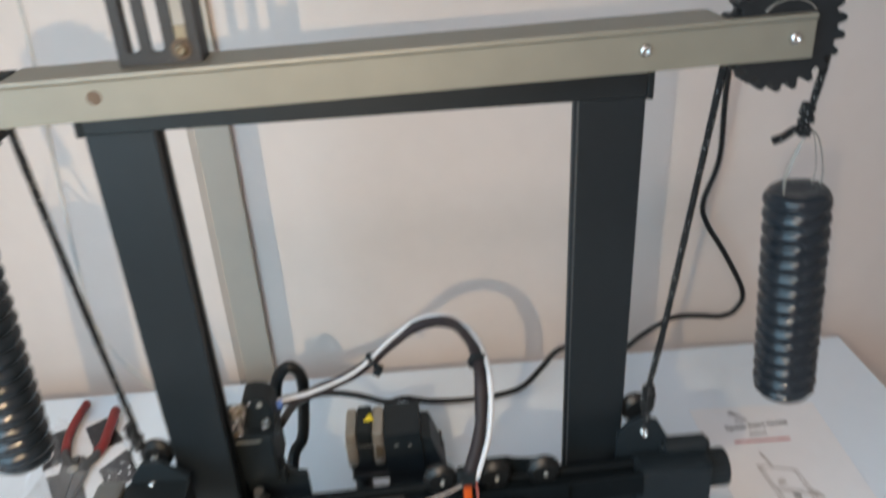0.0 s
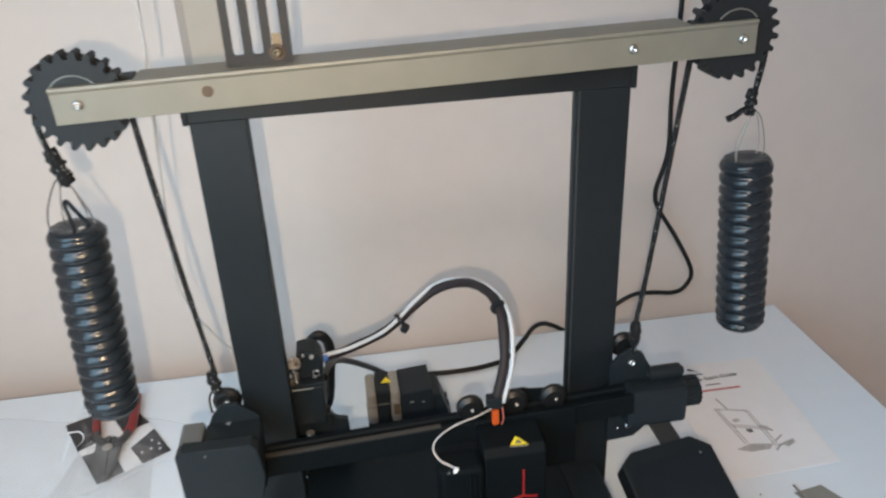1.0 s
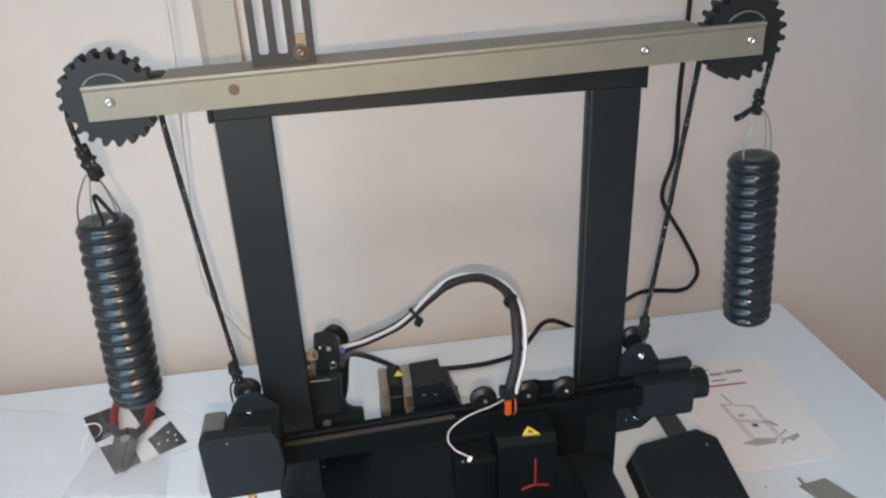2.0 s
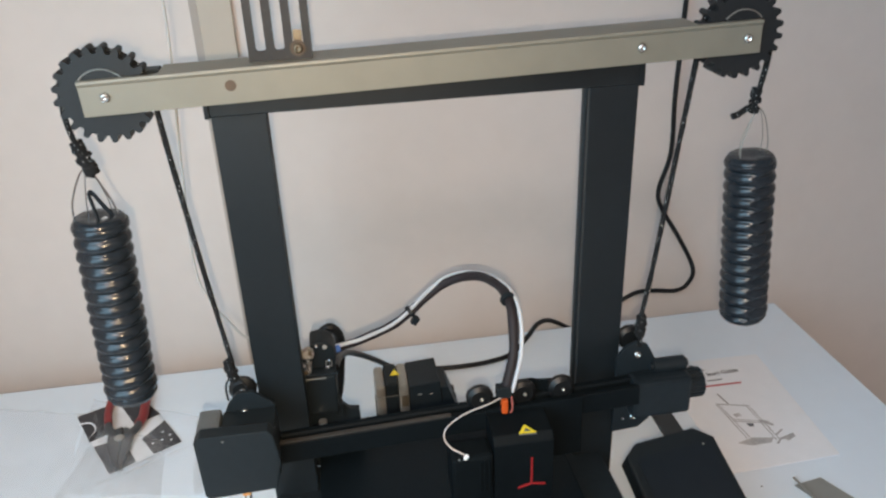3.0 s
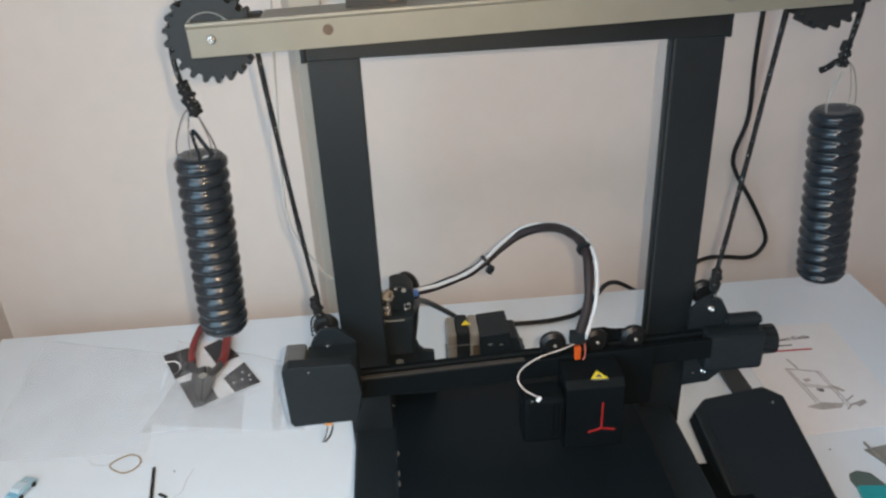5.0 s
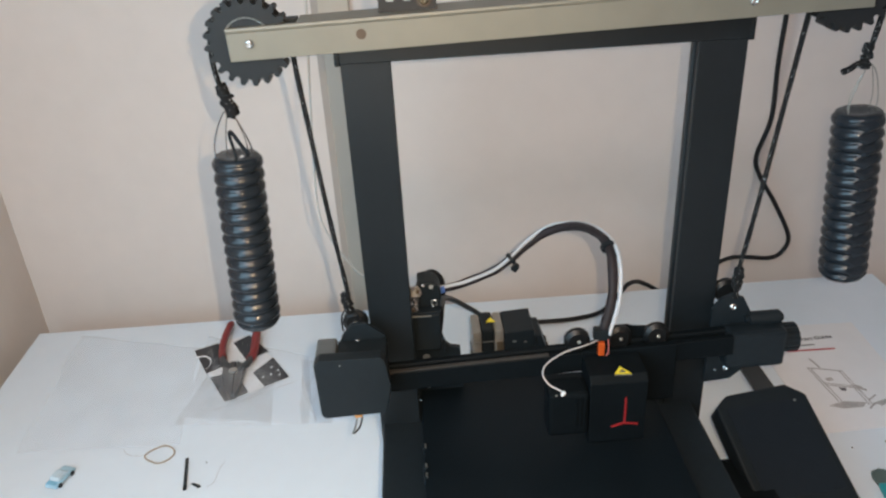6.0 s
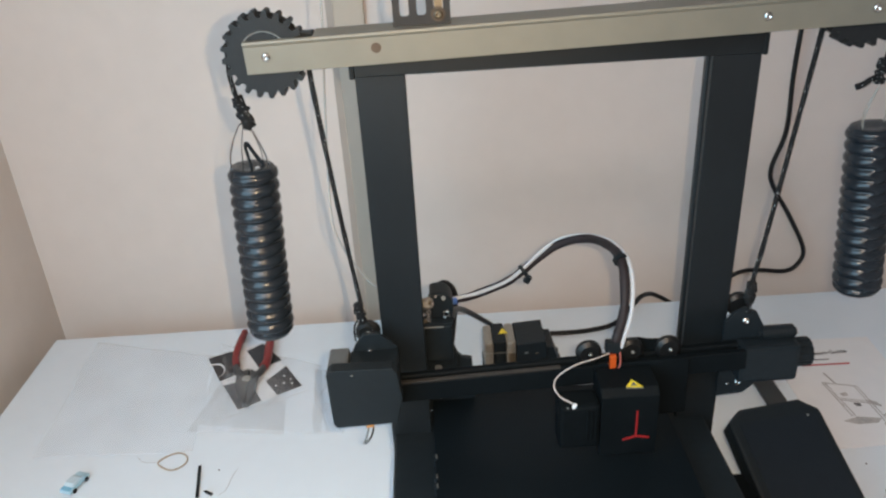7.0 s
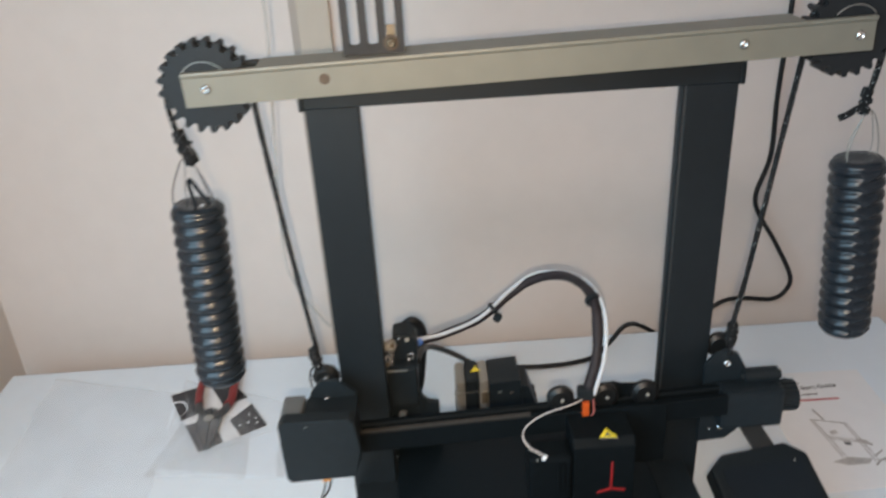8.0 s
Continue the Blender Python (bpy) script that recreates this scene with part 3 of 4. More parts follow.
beam = group_at("channel_beam", (0, 0.001, 0.4815), "pale aluminium channel with toothed wheels on the printer frame", "beam")
front = [(-0.0235, 0.4793), (-0.022, 0.4793), (-0.022, 0.5005), (-0.0195, 0.502), (-0.0195, 0.504), (-0.0245, 0.504), (-0.0252, 0.502), (-0.0235, 0.5)]
chan = prism(front, "x", -0.2445, 0.2485, 0.0004)
chan = prism([(-0.0195, 0.5022), (0.0085, 0.5022), (0.0085, 0.4848), (0.0103, 0.4848), (0.0103, 0.5038), (-0.0195, 0.5038)], "x", -0.192, 0.2, 0.0003, bm=chan)
channel = part("channel", tipped(chan), ALU, beam, "pale aluminium channel with a rolled edge")

# small black box on the left end of the back flange
part("channel_end_box", tipped(box(-0.207, -0.1925, -0.008, 0.004, 0.5015, 0.5048, 0.0008)), PLASTIC, beam, "small black box at the channel end")


def arc(cx, cz, r, a0, a1, y, n=8):
    return [(cx + r * math.cos(radians(a0 + (a1 - a0) * k / n)), y, cz + r * math.sin(radians(a0 + (a1 - a0) * k / n))) for k in range(n + 1)]


def toothed_wheel(x, z, phase):
    """A printed wheel with blunt teeth, and a sunk ring on its face."""
    teeth, out = 21, []
    for k in range(teeth):
        for da, r in ((0.0, 0.0284), (0.17, 0.0288), (0.28, 0.0327), (0.38, 0.0336), (0.58, 0.0336), (0.68, 0.0327), (0.79, 0.0288)):
            a = (k + da) * math.tau / teeth + phase
            out.append((x + r * math.cos(a), z + r * math.sin(a)))
    w = part("toothed_wheel", prism(out, "y", -0.019, -0.0045), GEAR, beam, "black printed toothed wheel")
    part("wheel_ring", tube(arc(x, z, 0.0183, 40, 140, -0.0197), 0.0006, 6, 2), DULL, w, "raised pale ring")
    part("axle", rod((x, -0.0215, z), (x, 0.001, z), 0.0025, 14), STEEL, w)


toothed_wheel(-0.2298, 0.4872, 0.1)
toothed_wheel(0.2345, 0.4985, 0.05)
for x, z in ((-0.228, 0.487), (0.154, 0.495), (0.2372, 0.4962)):
    screw_head("screw", (x, -0.0235, z), (0, -1, 0), 0.0035, beam, STEEL, "bright steel screw")
hole = rod((-0.144, -0.0239, 0.489), (-0.144, -0.0229, 0.489), 0.0039, 20)
part("plugged_hole", hole, RUST, beam, "brown plugged screw hole")

# slotted bracket standing on the beam
holder = group_at("slotted_bracket", (-0.11, -0.012, 0.503), "black slotted steel bracket standing on the beam", "bracket")
zb, zt = 0.5018, 0.72
comb = [(-0.1300, zb), (-0.0860, zb), (-0.0860, zt), (-0.0915, zt), (-0.0915, zb + 0.011), (-0.0985, zb + 0.011), (-0.0985, zt), (-0.1045, zt)]
comb += [(-0.1045, zb + 0.0085), (-0.1058, zb + 0.007), (-0.1102, zb + 0.007), (-0.1115, zb + 0.0085), (-0.1115, zt), (-0.1175, zt), (-0.1175, zb + 0.0085), (-0.1188, zb + 0.007), (-0.1232, zb + 0.007), (-0.1245, zb + 0.0085), (-0.1245, zt), (-0.1300, zt)]
plate = prism(comb, "y", -0.0135, -0.0105)
for x0, x1 in ((-0.13, -0.1275), (-0.0885, -0.086)):
    part("side_flange", box(x0, x1, -0.0104, 0.006, zb, zt, 0.0004), BRACKET, holder)
part("slotted_plate", plate, BRACKET, holder)
part("washer", rod((-0.0955, -0.0137, zb + 0.0078), (-0.0955, -0.0149, zb + 0.0078), 0.0056, 24, bevel=0.0003), RUST, holder, "dull brown washer")
screw_head("screw", (-0.0955, -0.0148, zb + 0.0078), (0, -1, 0), 0.0036, holder, BRASS, "brass screw")
part("brass_strip", box(-0.098, -0.092, -0.0125, -0.0115, zb + 0.011, zb + 0.02), BRASS, holder)

# ---- cords and counterweights ----


def cord(points, label):
    return tagged(part("cord", tube(points, 0.0022, 10, 10, lump=0.2), ROPE, smooth=True), label, "cord", "cords of the counterweights")


def knot(ob, p, r, tail=None, lean=0.0):
    """A pulled knot: uneven turns of cord round a leaning core."""
    p = Vector(p)
    core = [p + Vector((lean * h, 0, -h)) for h in (-1.5 * r, -0.6 * r, 0.5 * r, 1.5 * r)]
    b = tube(core, r * 0.6, 12, 4, lump=0.5)
    pts = []
    for k in range(30):
        a, h = k * 1.05, r * (1.4 - 2.8 * k / 29)
        wide = r * (0.52 + 0.16 * noise.noise(Vector((k * 0.7, p.x * 90, p.z * 90)))) * (1.15 - 0.35 * abs(h) / r)
        pts.append(p + Vector((wide * math.cos(a) - lean * h, wide * 0.8 * math.sin(a), h + r * 0.2 * math.sin(a * 0.5 + p.x * 40))))
    b = tube(pts, 0.0019, 8, 3, bm=b, lump=0.3)
    if tail:
        b = tube(tail, 0.0024, 8, 6, bm=b, lump=0.3)
    part("knot", b, ROPE, ob, "knotted cord end", smooth=True)


left_cord = cord([(-0.1795, -0.013, 0.256), (-0.1885, -0.012, 0.345), (-0.1965, -0.0115, 0.44), (-0.199, -0.0118, 0.478)] + arc(-0.2298, 0.4872, 0.0297, 10, 170, -0.0118) + [(-0.261, -0.011, 0.47), (-0.2595, -0.006, 0.447)], "black flecked cord over the toothed wheel")
knot(left_cord, (-0.1815, -0.013, 0.2485), 0.0068, lean=0.15)
knot(left_cord, (-0.2572, -0.004, 0.4395), 0.0084, lean=0.26)
part("thin_cord_end", tube([(-0.184, -0.013, 0.241), (-0.1872, -0.013, 0.236), (-0.1888, -0.012, 0.228), (-0.1885, -0.012, 0.218)], 0.0009, 8), ROPE, left_cord)
part("thin_cord_end", tube([(-0.1805, -0.014, 0.241), (-0.1755, -0.015, 0.2395), (-0.172, -0.016, 0.235), (-0.171, -0.0165, 0.229)], 0.0008, 8), ROPE, left_cord)
right_cord = cord([(0.1765, -0.013, 0.25), (0.184, -0.012, 0.3), (0.1965, -0.0115, 0.41), (0.2045, -0.0118, 0.485)] + arc(0.2345, 0.4985, 0.0293, 170, 5, -0.0118) + [(0.2645, -0.0105, 0.48), (0.2645, -0.004, 0.45)], "black flecked cord over the toothed wheel")
knot(right_cord, (0.1775, -0.013, 0.244), 0.007, [(0.1775, -0.013, 0.24), (0.1775, -0.014, 0.233), (0.1775, -0.0145, 0.224)])
knot(right_cord, (0.2635, -0.002, 0.441), 0.0068, [(0.2625, -0.002, 0.436), (0.257, -0.004, 0.436), (0.249, -0.005, 0.4315), (0.2435, -0.005, 0.4295)])


def counterweight(top, bottom, ribs, label, seed):
    """A ribbed black body with taped ends, hanging from a bent wire."""
    top, bottom = Vector(top), Vector(bottom)
    w = group_at("counterweight", bottom, label, "counterweight", "counterweights on the cords")
    axis = (top - bottom).normalized()
    turn = Matrix.Translation(bottom) @ axis.to_track_quat("Z", "Y").to_matrix().to_4x4()
    length = (top - bottom).length
    n, per, b = 40, 9, bmesh.new()
    rings = []
    for i in range(ribs * per + 1):
        ring = []
        for k in range(n):
            a = k * math.tau / n
            s = i / per - a / math.tau * 0.35
            wave = abs(math.sin(math.pi * s)) ** 0.62
            q = Vector((math.cos(a) * 3 + seed, math.sin(a) * 3, i / per * 0.8))
            r = 0.0174 + 0.0037 * wave + 0.0006 * noise.noise(q) + 0.0004 * noise.noise(q * 4)
            ring.append(b.verts.new((r * math.cos(a), r * math.sin(a), length * i / (ribs * per))))
        rings.append(ring)
    for a, c in zip(rings, rings[1:]):
        for k in range(n):
            b.faces.new((a[k], a[(k + 1) % n], c[(k + 1) % n], c[k]))
    b.faces.new(rings[0][::-1])
    b.faces.new(rings[-1])
    bmesh.ops.transform(b, matrix=turn, verts=b.verts)
    part("ribbed_body", b, HOSE, w, "glossy black ribbed body", smooth=True)
    # taped ends
    for name, z0, z1, ragged in (("taped_top", length - 0.004, length + 0.0035, 0.0004), ("taped_base", -0.004, 0.005, 0.0024)):
        b = bmesh.new()
        prof = [(0.006, z0), (0.0178, z0), (0.0198, (z0 + z1) / 2), (0.0178, z1), (0.011, z1 + 0.0002), (0.004, z1 - 0.0012)]
        rr = []
        for r, z in prof:
            rr.append([])
            for k in range(n):
                a = k * math.tau / n
                j = ragged * (noise.noise(Vector((math.cos(a) * 6, math.sin(a) * 6, seed + z * 100))) + 0.6 * noise.noise(Vector((k * 1.7, seed, z * 300))))
                rr[-1].append(b.verts.new(((r + j) * math.cos(a), (r + j) * math.sin(a), z + j)))
        for p, q in zip(rr, rr[1:]):
            for k in range(n):
                b.faces.new((p[k], p[(k + 1) % n], q[(k + 1) % n], q[k]))
        b.faces.new(rr[0][::-1])
        b.faces.new(rr[-1])
        bmesh.ops.transform(b, matrix=turn, verts=b.verts)
        part(name, b, HOSE, w, "wrinkled black tape end", smooth=True)
    return w


wl = counterweight((-0.259, 0, 0.388), (-0.2668, -0.002, 0.2325), 14, "glossy black ribbed counterweight with a tape tab on top", 1.0)
wr = counterweight((0.265, 0, 0.39), (0.2786, -0.002, 0.239), 14, "glossy black ribbed counterweight hanging from a wire loop", 7.0)
part("wire_loop", tube([(-0.276, -0.003, 0.384), (-0.274, -0.003, 0.405), (-0.264, -0.003, 0.427), (-0.2575, -0.003, 0.4305), (-0.2535, -0.002, 0.424), (-0.247, 0.002, 0.402), (-0.2455, 0.004, 0.388)], 0.0007, 8), STEEL, wl, "thin bent steel wire")
part("wire_loop", tube([(-0.268, 0.006, 0.386), (-0.266, 0.004, 0.405), (-0.26, -0.001, 0.428), (-0.256, -0.002, 0.43), (-0.2505, 0.004, 0.405), (-0.25, 0.006, 0.388)], 0.0005, 8), STEEL, wl, "thin bent steel wire")
part("tape_tab", tube([(-0.2575, -0.006, 0.387), (-0.2592, -0.004, 0.398), (-0.2612, -0.002, 0.4095), (-0.2603, -0.001, 0.4125), (-0.2585, 0.0, 0.4095), (-0.2545, 0.002, 0.4), (-0.2495, 0.004, 0.39)], 0.0018, 10, 6, flat=0.4), HOSE, wl, "folded black tape tab", smooth=True)
part("white_dab", rod((-0.2515, -0.001, 0.3888), (-0.2515, -0.001, 0.3903), 0.0052, 16, bevel=0.0004), WHITE, wl, "white dab on the tape")
part("wire_loop", tube([(0.2535, -0.004, 0.389), (0.2535, -0.004, 0.405), (0.2605, -0.003, 0.428), (0.2655, -0.002, 0.4335), (0.2725, -0.001, 0.425), (0.279, 0.001, 0.405), (0.2795, 0.002, 0.393)], 0.00055, 8), ZINC, wr, "thin bent steel wire")
part("wire_loop", tube([(0.2565, 0.004, 0.391), (0.2565, 0.003, 0.408), (0.263, -0.001, 0.43), (0.267, -0.002, 0.431), (0.2755, 0.004, 0.408), (0.2755, 0.005, 0.392)], 0.0004, 8), ZINC, wr, "thin bent steel wire")

wr.location.x += 0.003

# ---- cables behind ----
back_cable = part("power_cable", tube([(-0.098, 0.058, 0.19), (-0.0934, 0.0951, 0.178), (-0.085, 0.148, 0.1472), (-0.0704, 0.1952, 0.1106), (-0.0503, 0.24, 0.0692), (-0.0256, 0.2802, 0.0262), (-0.0057, 0.3116, 0.0045), (0.025, 0.302, 0.0045), (0.064, 0.3, 0.0037), (0.104, 0.303, 0.0037), (0.139, 0.314, 0.005), (0.167, 0.333, 0.018), (0.188, 0.36, 0.0185), (0.21, 0.386, 0.007), (0.232, 0.404, -0.011), (0.262, 0.417, -0.034), (0.292, 0.422, -0.034), (0.322, 0.426, -0.012), (0.3629, 0.43, 0.0097), (0.397, 0.43, 0.0107), (0.4321, 0.43, 0.0065), (0.4512, 0.43, 0.0161), (0.4576, 0.43, 0.0437), (0.4278, 0.43, 0.1011), (0.397, 0.43, 0.1501), (0.3885, 0.43, 0.182), (0.4023, 0.43, 0.2394), (0.4002, 0.43, 0.3223), (0.4023, 0.43, 0.4393), (0.4044, 0.43, 0.7052)], 0.0034, 12, 8), RUBBER, smooth=True)
tagged(back_cable, "black mains cable lying on the table and climbing the wall", "cable")
thin = part("filament_strand", tube([(-0.182, 0.016, 0.75), (-0.1845, 0.016, 0.6), (-0.187, 0.016, 0.51), (-0.1945, 0.016, 0.425), (-0.2, 0.016, 0.335), (-0.193, 0.017, 0.3), (-0.181, 0.02, 0.275), (-0.17, 0.023, 0.257), (-0.15, 0.026, 0.245), (-0.128, 0.03, 0.235)], 0.001, 8), shader("translucent_white_plastic", (0.36, 0.36, 0.35), 0.4, vary=0.05, scale=50), smooth=True)
tagged(thin, "thin whitish filament strand hanging behind the frame", "filament")

# ---- loose things on the table ----
FILM = bpy.data.materials.new("clear_plastic_film")
FILM.use_nodes = True
ft = FILM.node_tree
fb = ft.nodes["Principled BSDF"]
fb.inputs["Base Color"].default_value = (0.86, 0.89, 0.93, 1)
fb.inputs["Roughness"].default_value = 0.22
fc = ft.nodes.new("ShaderNodeTexCoord")
fnz = ft.nodes.new("ShaderNodeTexNoise")
fnz.inputs["Scale"].default_value, fnz.inputs["Detail"].default_value = 9, 3
ft.links.new(fc.outputs["Object"], fnz.inputs["Vector"])
fr = ft.nodes.new("ShaderNodeMapRange")
fr.inputs["From Min"].default_value, fr.inputs["From Max"].default_value = 0.3, 0.75
fr.inputs["To Min"].default_value, fr.inputs["To Max"].default_value = 0.04, 0.12
ft.links.new(fnz.outputs["Fac"], fr.inputs["Value"])
ft.links.new(fr.outputs[0], fb.inputs["Alpha"])
fbp = ft.nodes.new("ShaderNodeBump")
fbp.inputs["Strength"].default_value, fbp.inputs["Distance"].default_value = 0.3, 0.002
ft.links.new(fnz.outputs["Fac"], fbp.inputs["Height"])
ft.links.new(fbp.outputs[0], fb.inputs["Normal"])


# film creases, with the glint along each fold put into a pale colour
CREASE_GLINT = shader("film_crease_glint", (0.8, 0.82, 0.85), 0.2, vary=0.1, scale=200, bump=0.2)
CREASE_GLINT.node_tree.nodes["Principled BSDF"].inputs["Alpha"].default_value = 0.5


def film_bag(corners, height, seed, label, nx=40, ny=40, folds=(), creases=(), dome=0.0, material=None):
    """A crumpled film bag lying on the table: a lower and an upper film, and the pressed seam at its mouth."""
    a, c, d, e = [Vector((*p, 0)) for p in corners]
    bag = group_at("plastic_bag", (a + c + d + e) / 4, label, "plastic bag", "clear bags on the table")

    def spot(s, t, lift):
        p = a.lerp(c, s).lerp(e.lerp(d, s), t)
        rim = min(1, 8 * min(s, 1 - s, t, 1 - t))
        q = Vector((p.x * 14 + seed, p.y * 14, 0))
        h = abs(noise.noise(q)) * 0.6 + abs(noise.noise(q * 3.1)) * 0.4
        for fx, fy, ang, amp in folds:
            dd = (s - fx) * math.cos(ang) + (t - fy) * math.sin(ang)
            h += amp * math.exp(-(dd / 0.012) ** 2)
        p.x += 0.004 * noise.noise(q * 1.3 + Vector((0, 0, 5))) * (1 - rim)
        p.y += 0.004 * noise.noise(q * 1.3 + Vector((0, 9, 5))) * (1 - rim)
        p.z = 0.0005 + lift * (0.0004 + rim * height * h + dome * min(1, 3.2 * min(s, 1 - s, t, 1.15 - t)))
        return p

    for lift, name in ((0, "lower_film"), (1, "upper_film")):
        b = bmesh.new()
        grid = [[b.verts.new(spot(i / nx, j / ny, lift)) for i in range(nx + 1)] for j in range(ny + 1)]
        for j in range(ny):
            for i in range(nx):
                b.faces.new((grid[j][i], grid[j][i + 1], grid[j + 1][i + 1], grid[j + 1][i]))
        part(name, b, (material or FILM) if lift else FILM, bag, smooth=True)
    seam = [spot(i / nx, 0.985, 1) + Vector((0, 0, 0.0006)) for i in range(nx + 1)]
    part("seam", tube(seam, 0.0007, 6, 1), FILM, bag, "pressed seam of the bag")
    for line in creases:
        wavy = [q + Vector((0.0008 * noise.noise(q * 160), 0.0014 * noise.noise(q * 130 + Vector((3, 1, 2))), 0)) for q in curve_points(line, 14)]
        part("crease", tube(wavy, 0.00042, 6, 1, lump=0.9), CREASE_GLINT, bag, "crease in the film, its glint drawn as a pale line")
    return bag


film_bag(((-0.607, 0.108), (-0.412, 0.102), (-0.433, 0.3), (-0.62, 0.357)), 0.003, 3, "large clear plastic bag lying flat on the table", folds=((0.5, 0.36, 1.5, 0.9), (0.93, 0.5, 0.1, 0.6)))
film_bag(((-0.42, 0.15), (-0.262, 0.12), (-0.275, 0.262), (-0.43, 0.33)), 0.006, 8, "small clear plastic bag around the pliers and card", folds=((0.5, 0.3, 1.2, 0.5), (0.2, 0.5, 0.4, 0.4)), creases=(((-0.385, 0.157, 0.004), (-0.35, 0.17, 0.005), (-0.315, 0.189, 0.005), (-0.286, 0.203, 0.004)), ((-0.386, 0.138, 0.003), (-0.36, 0.136, 0.0035), (-0.335, 0.134, 0.003))))
film_bag(((-0.272, 0.125), (-0.235, 0.118), (-0.215, 0.235), (-0.284, 0.252)), 0.012, 15, "small crumpled clear bag beside the printer", 20, 24, folds=((0.3, 0.5, 0.2, 0.8),), creases=(((-0.284, 0.25, 0.003), (-0.279, 0.21, 0.006), (-0.274, 0.175, 0.008), (-0.262, 0.145, 0.009), (-0.254, 0.122, 0.004)), ((-0.274, 0.175, 0.008), (-0.262, 0.205, 0.01), (-0.256, 0.228, 0.006)), ((-0.268, 0.16, 0.008), (-0.256, 0.164, 0.012), (-0.246, 0.16, 0.01))))

HAZE = FILM.copy()
HAZE.name = "wrinkled_hazy_film"
for node in HAZE.node_tree.nodes:
    if node.type == "MAP_RANGE":
        node.inputs["To Min"].default_value, node.inputs["To Max"].default_value = 0.02, 0.17
    if node.type == "TEX_NOISE":
        node.inputs["Scale"].default_value = 45
film_bag(((-0.428, 0.138), (-0.308, 0.124), (-0.322, 0.226), (-0.41, 0.25)), 0.006, 21, "hazy wrinkled plastic bag lying over the pliers", 36, 30, folds=((0.4, 0.4, 0.8, 0.5), (0.7, 0.3, 1.9, 0.4)), dome=0.0135, material=HAZE)

card = group_at("printed_card", (-0.37, 0.25, 0.001), "white card with four black printed squares", "card")
# grey blotches imitate the film's pale reflection over the black print
CARD_BLACK = shader("black_print", (0.02, 0.02, 0.025), 0.4, vary=0.4, scale=40, bump=0.02, wear_veil=0.08, wear_veil_color=(0.09, 0.09, 0.1))
part("card_sheet", prism([(-0.44, 0.296), (-0.409, 0.311), (-0.368, 0.326), (-0.297, 0.216), (-0.329, 0.199), (-0.375, 0.173)], "z", 0.0012, 0.0015), PAPER, card)
for quad in (((-0.348, 0.232), (-0.326, 0.264), (-0.298, 0.217), (-0.328, 0.2)), ((-0.44, 0.294), (-0.409, 0.309), (-0.386, 0.255), (-0.411, 0.238)),
             ((-0.404, 0.228), (-0.372, 0.239), (-0.347, 0.19), (-0.374, 0.174)), ((-0.388, 0.307), (-0.368, 0.324), (-0.334, 0.279), (-0.362, 0.262))):
    part("black_square", prism(quad, "z", 0.0016, 0.0019), CARD_BLACK, card)
part("printed_ring", tube([(-0.4335, 0.277, 0.0021), (-0.42, 0.277, 0.0021), (-0.4115, 0.267, 0.0021), (-0.41, 0.256, 0.0021), (-0.414, 0.248, 0.0021)], 0.0012, 6, flat=0.3), WHITE, card)
for x, y in ((-0.316, 0.232), (-0.324, 0.224), (-0.334, 0.219), (-0.326, 0.24), (-0.313, 0.222)):
    part("printed_dot", box(x, x + 0.0025, y, y + 0.0025, 0.002, 0.0023), PAPER, card)

JAW = shader("dark_tool_steel", (0.07, 0.072, 0.075), 0.45, metal=0.3, vary=0.2, scale=80, bump=0.1)
DARK_RED = shader("dark_red_grip", (0.22, 0.014, 0.014), 0.45, vary=0.2, scale=60, bump=0.1)
pliers = group_at("pliers", (-0.37, 0.25, 0.002), "small pliers with red handles lying in a clear bag", "pliers")
part("handle", tube([(-0.3975, 0.346, 0.0085), (-0.399, 0.312, 0.0095), (-0.397, 0.281, 0.0095), (-0.3915, 0.2585, 0.0095)], 0.0062, 12, 8, flat=0.8), DARK_RED, pliers, "red plastic handle", smooth=True)
part("handle", tube([(-0.357, 0.328, 0.0085), (-0.3535, 0.294, 0.0095), (-0.3515, 0.268, 0.0095), (-0.354, 0.2535, 0.0095)], 0.0072, 12, 8, flat=0.8), DARK_RED, pliers, "red plastic handle", smooth=True)
part("tang", tube([(-0.393, 0.262, 0.0095), (-0.389, 0.249, 0.009), (-0.376, 0.232, 0.0085)], 0.0056, 10, 6, flat=0.8), JAW, pliers, "dark steel tang", smooth=True)
part("tang", tube([(-0.3535, 0.257, 0.0095), (-0.356, 0.245, 0.009), (-0.366, 0.23, 0.0085)], 0.0058, 10, 6, flat=0.8), JAW, pliers, "dark steel tang", smooth=True)
part("jaw", prism([(-0.3885, 0.242), (-0.385, 0.218), (-0.378, 0.198), (-0.367, 0.1735), (-0.3635, 0.174), (-0.368, 0.21), (-0.372, 0.25)], "z", 0.0035, 0.012, 0.002), JAW, pliers, "dark steel jaw")
part("jaw", prism([(-0.357, 0.24), (-0.357, 0.22), (-0.3575, 0.195), (-0.3605, 0.174), (-0.3632, 0.1745), (-0.3675, 0.21), (-0.371, 0.25)], "z", 0.0037, 0.0118, 0.002), JAW, pliers, "dark steel jaw")
part("pivot", rod((-0.371, 0.225, 0.012), (-0.371, 0.225, 0.0145), 0.006, 20, bevel=0.0008), DULL, pliers)

# printed guide
guide = group_at("quick_start_guide", (0.388, 0.148, 0), "white printed quick start guide lying on the table", "booklet")
part("page", prism([(0.318, 0.042), (0.455, 0.047), (0.466, 0.252), (0.322, 0.256)], "z", 0.0004, 0.0016), PAPER, guide)


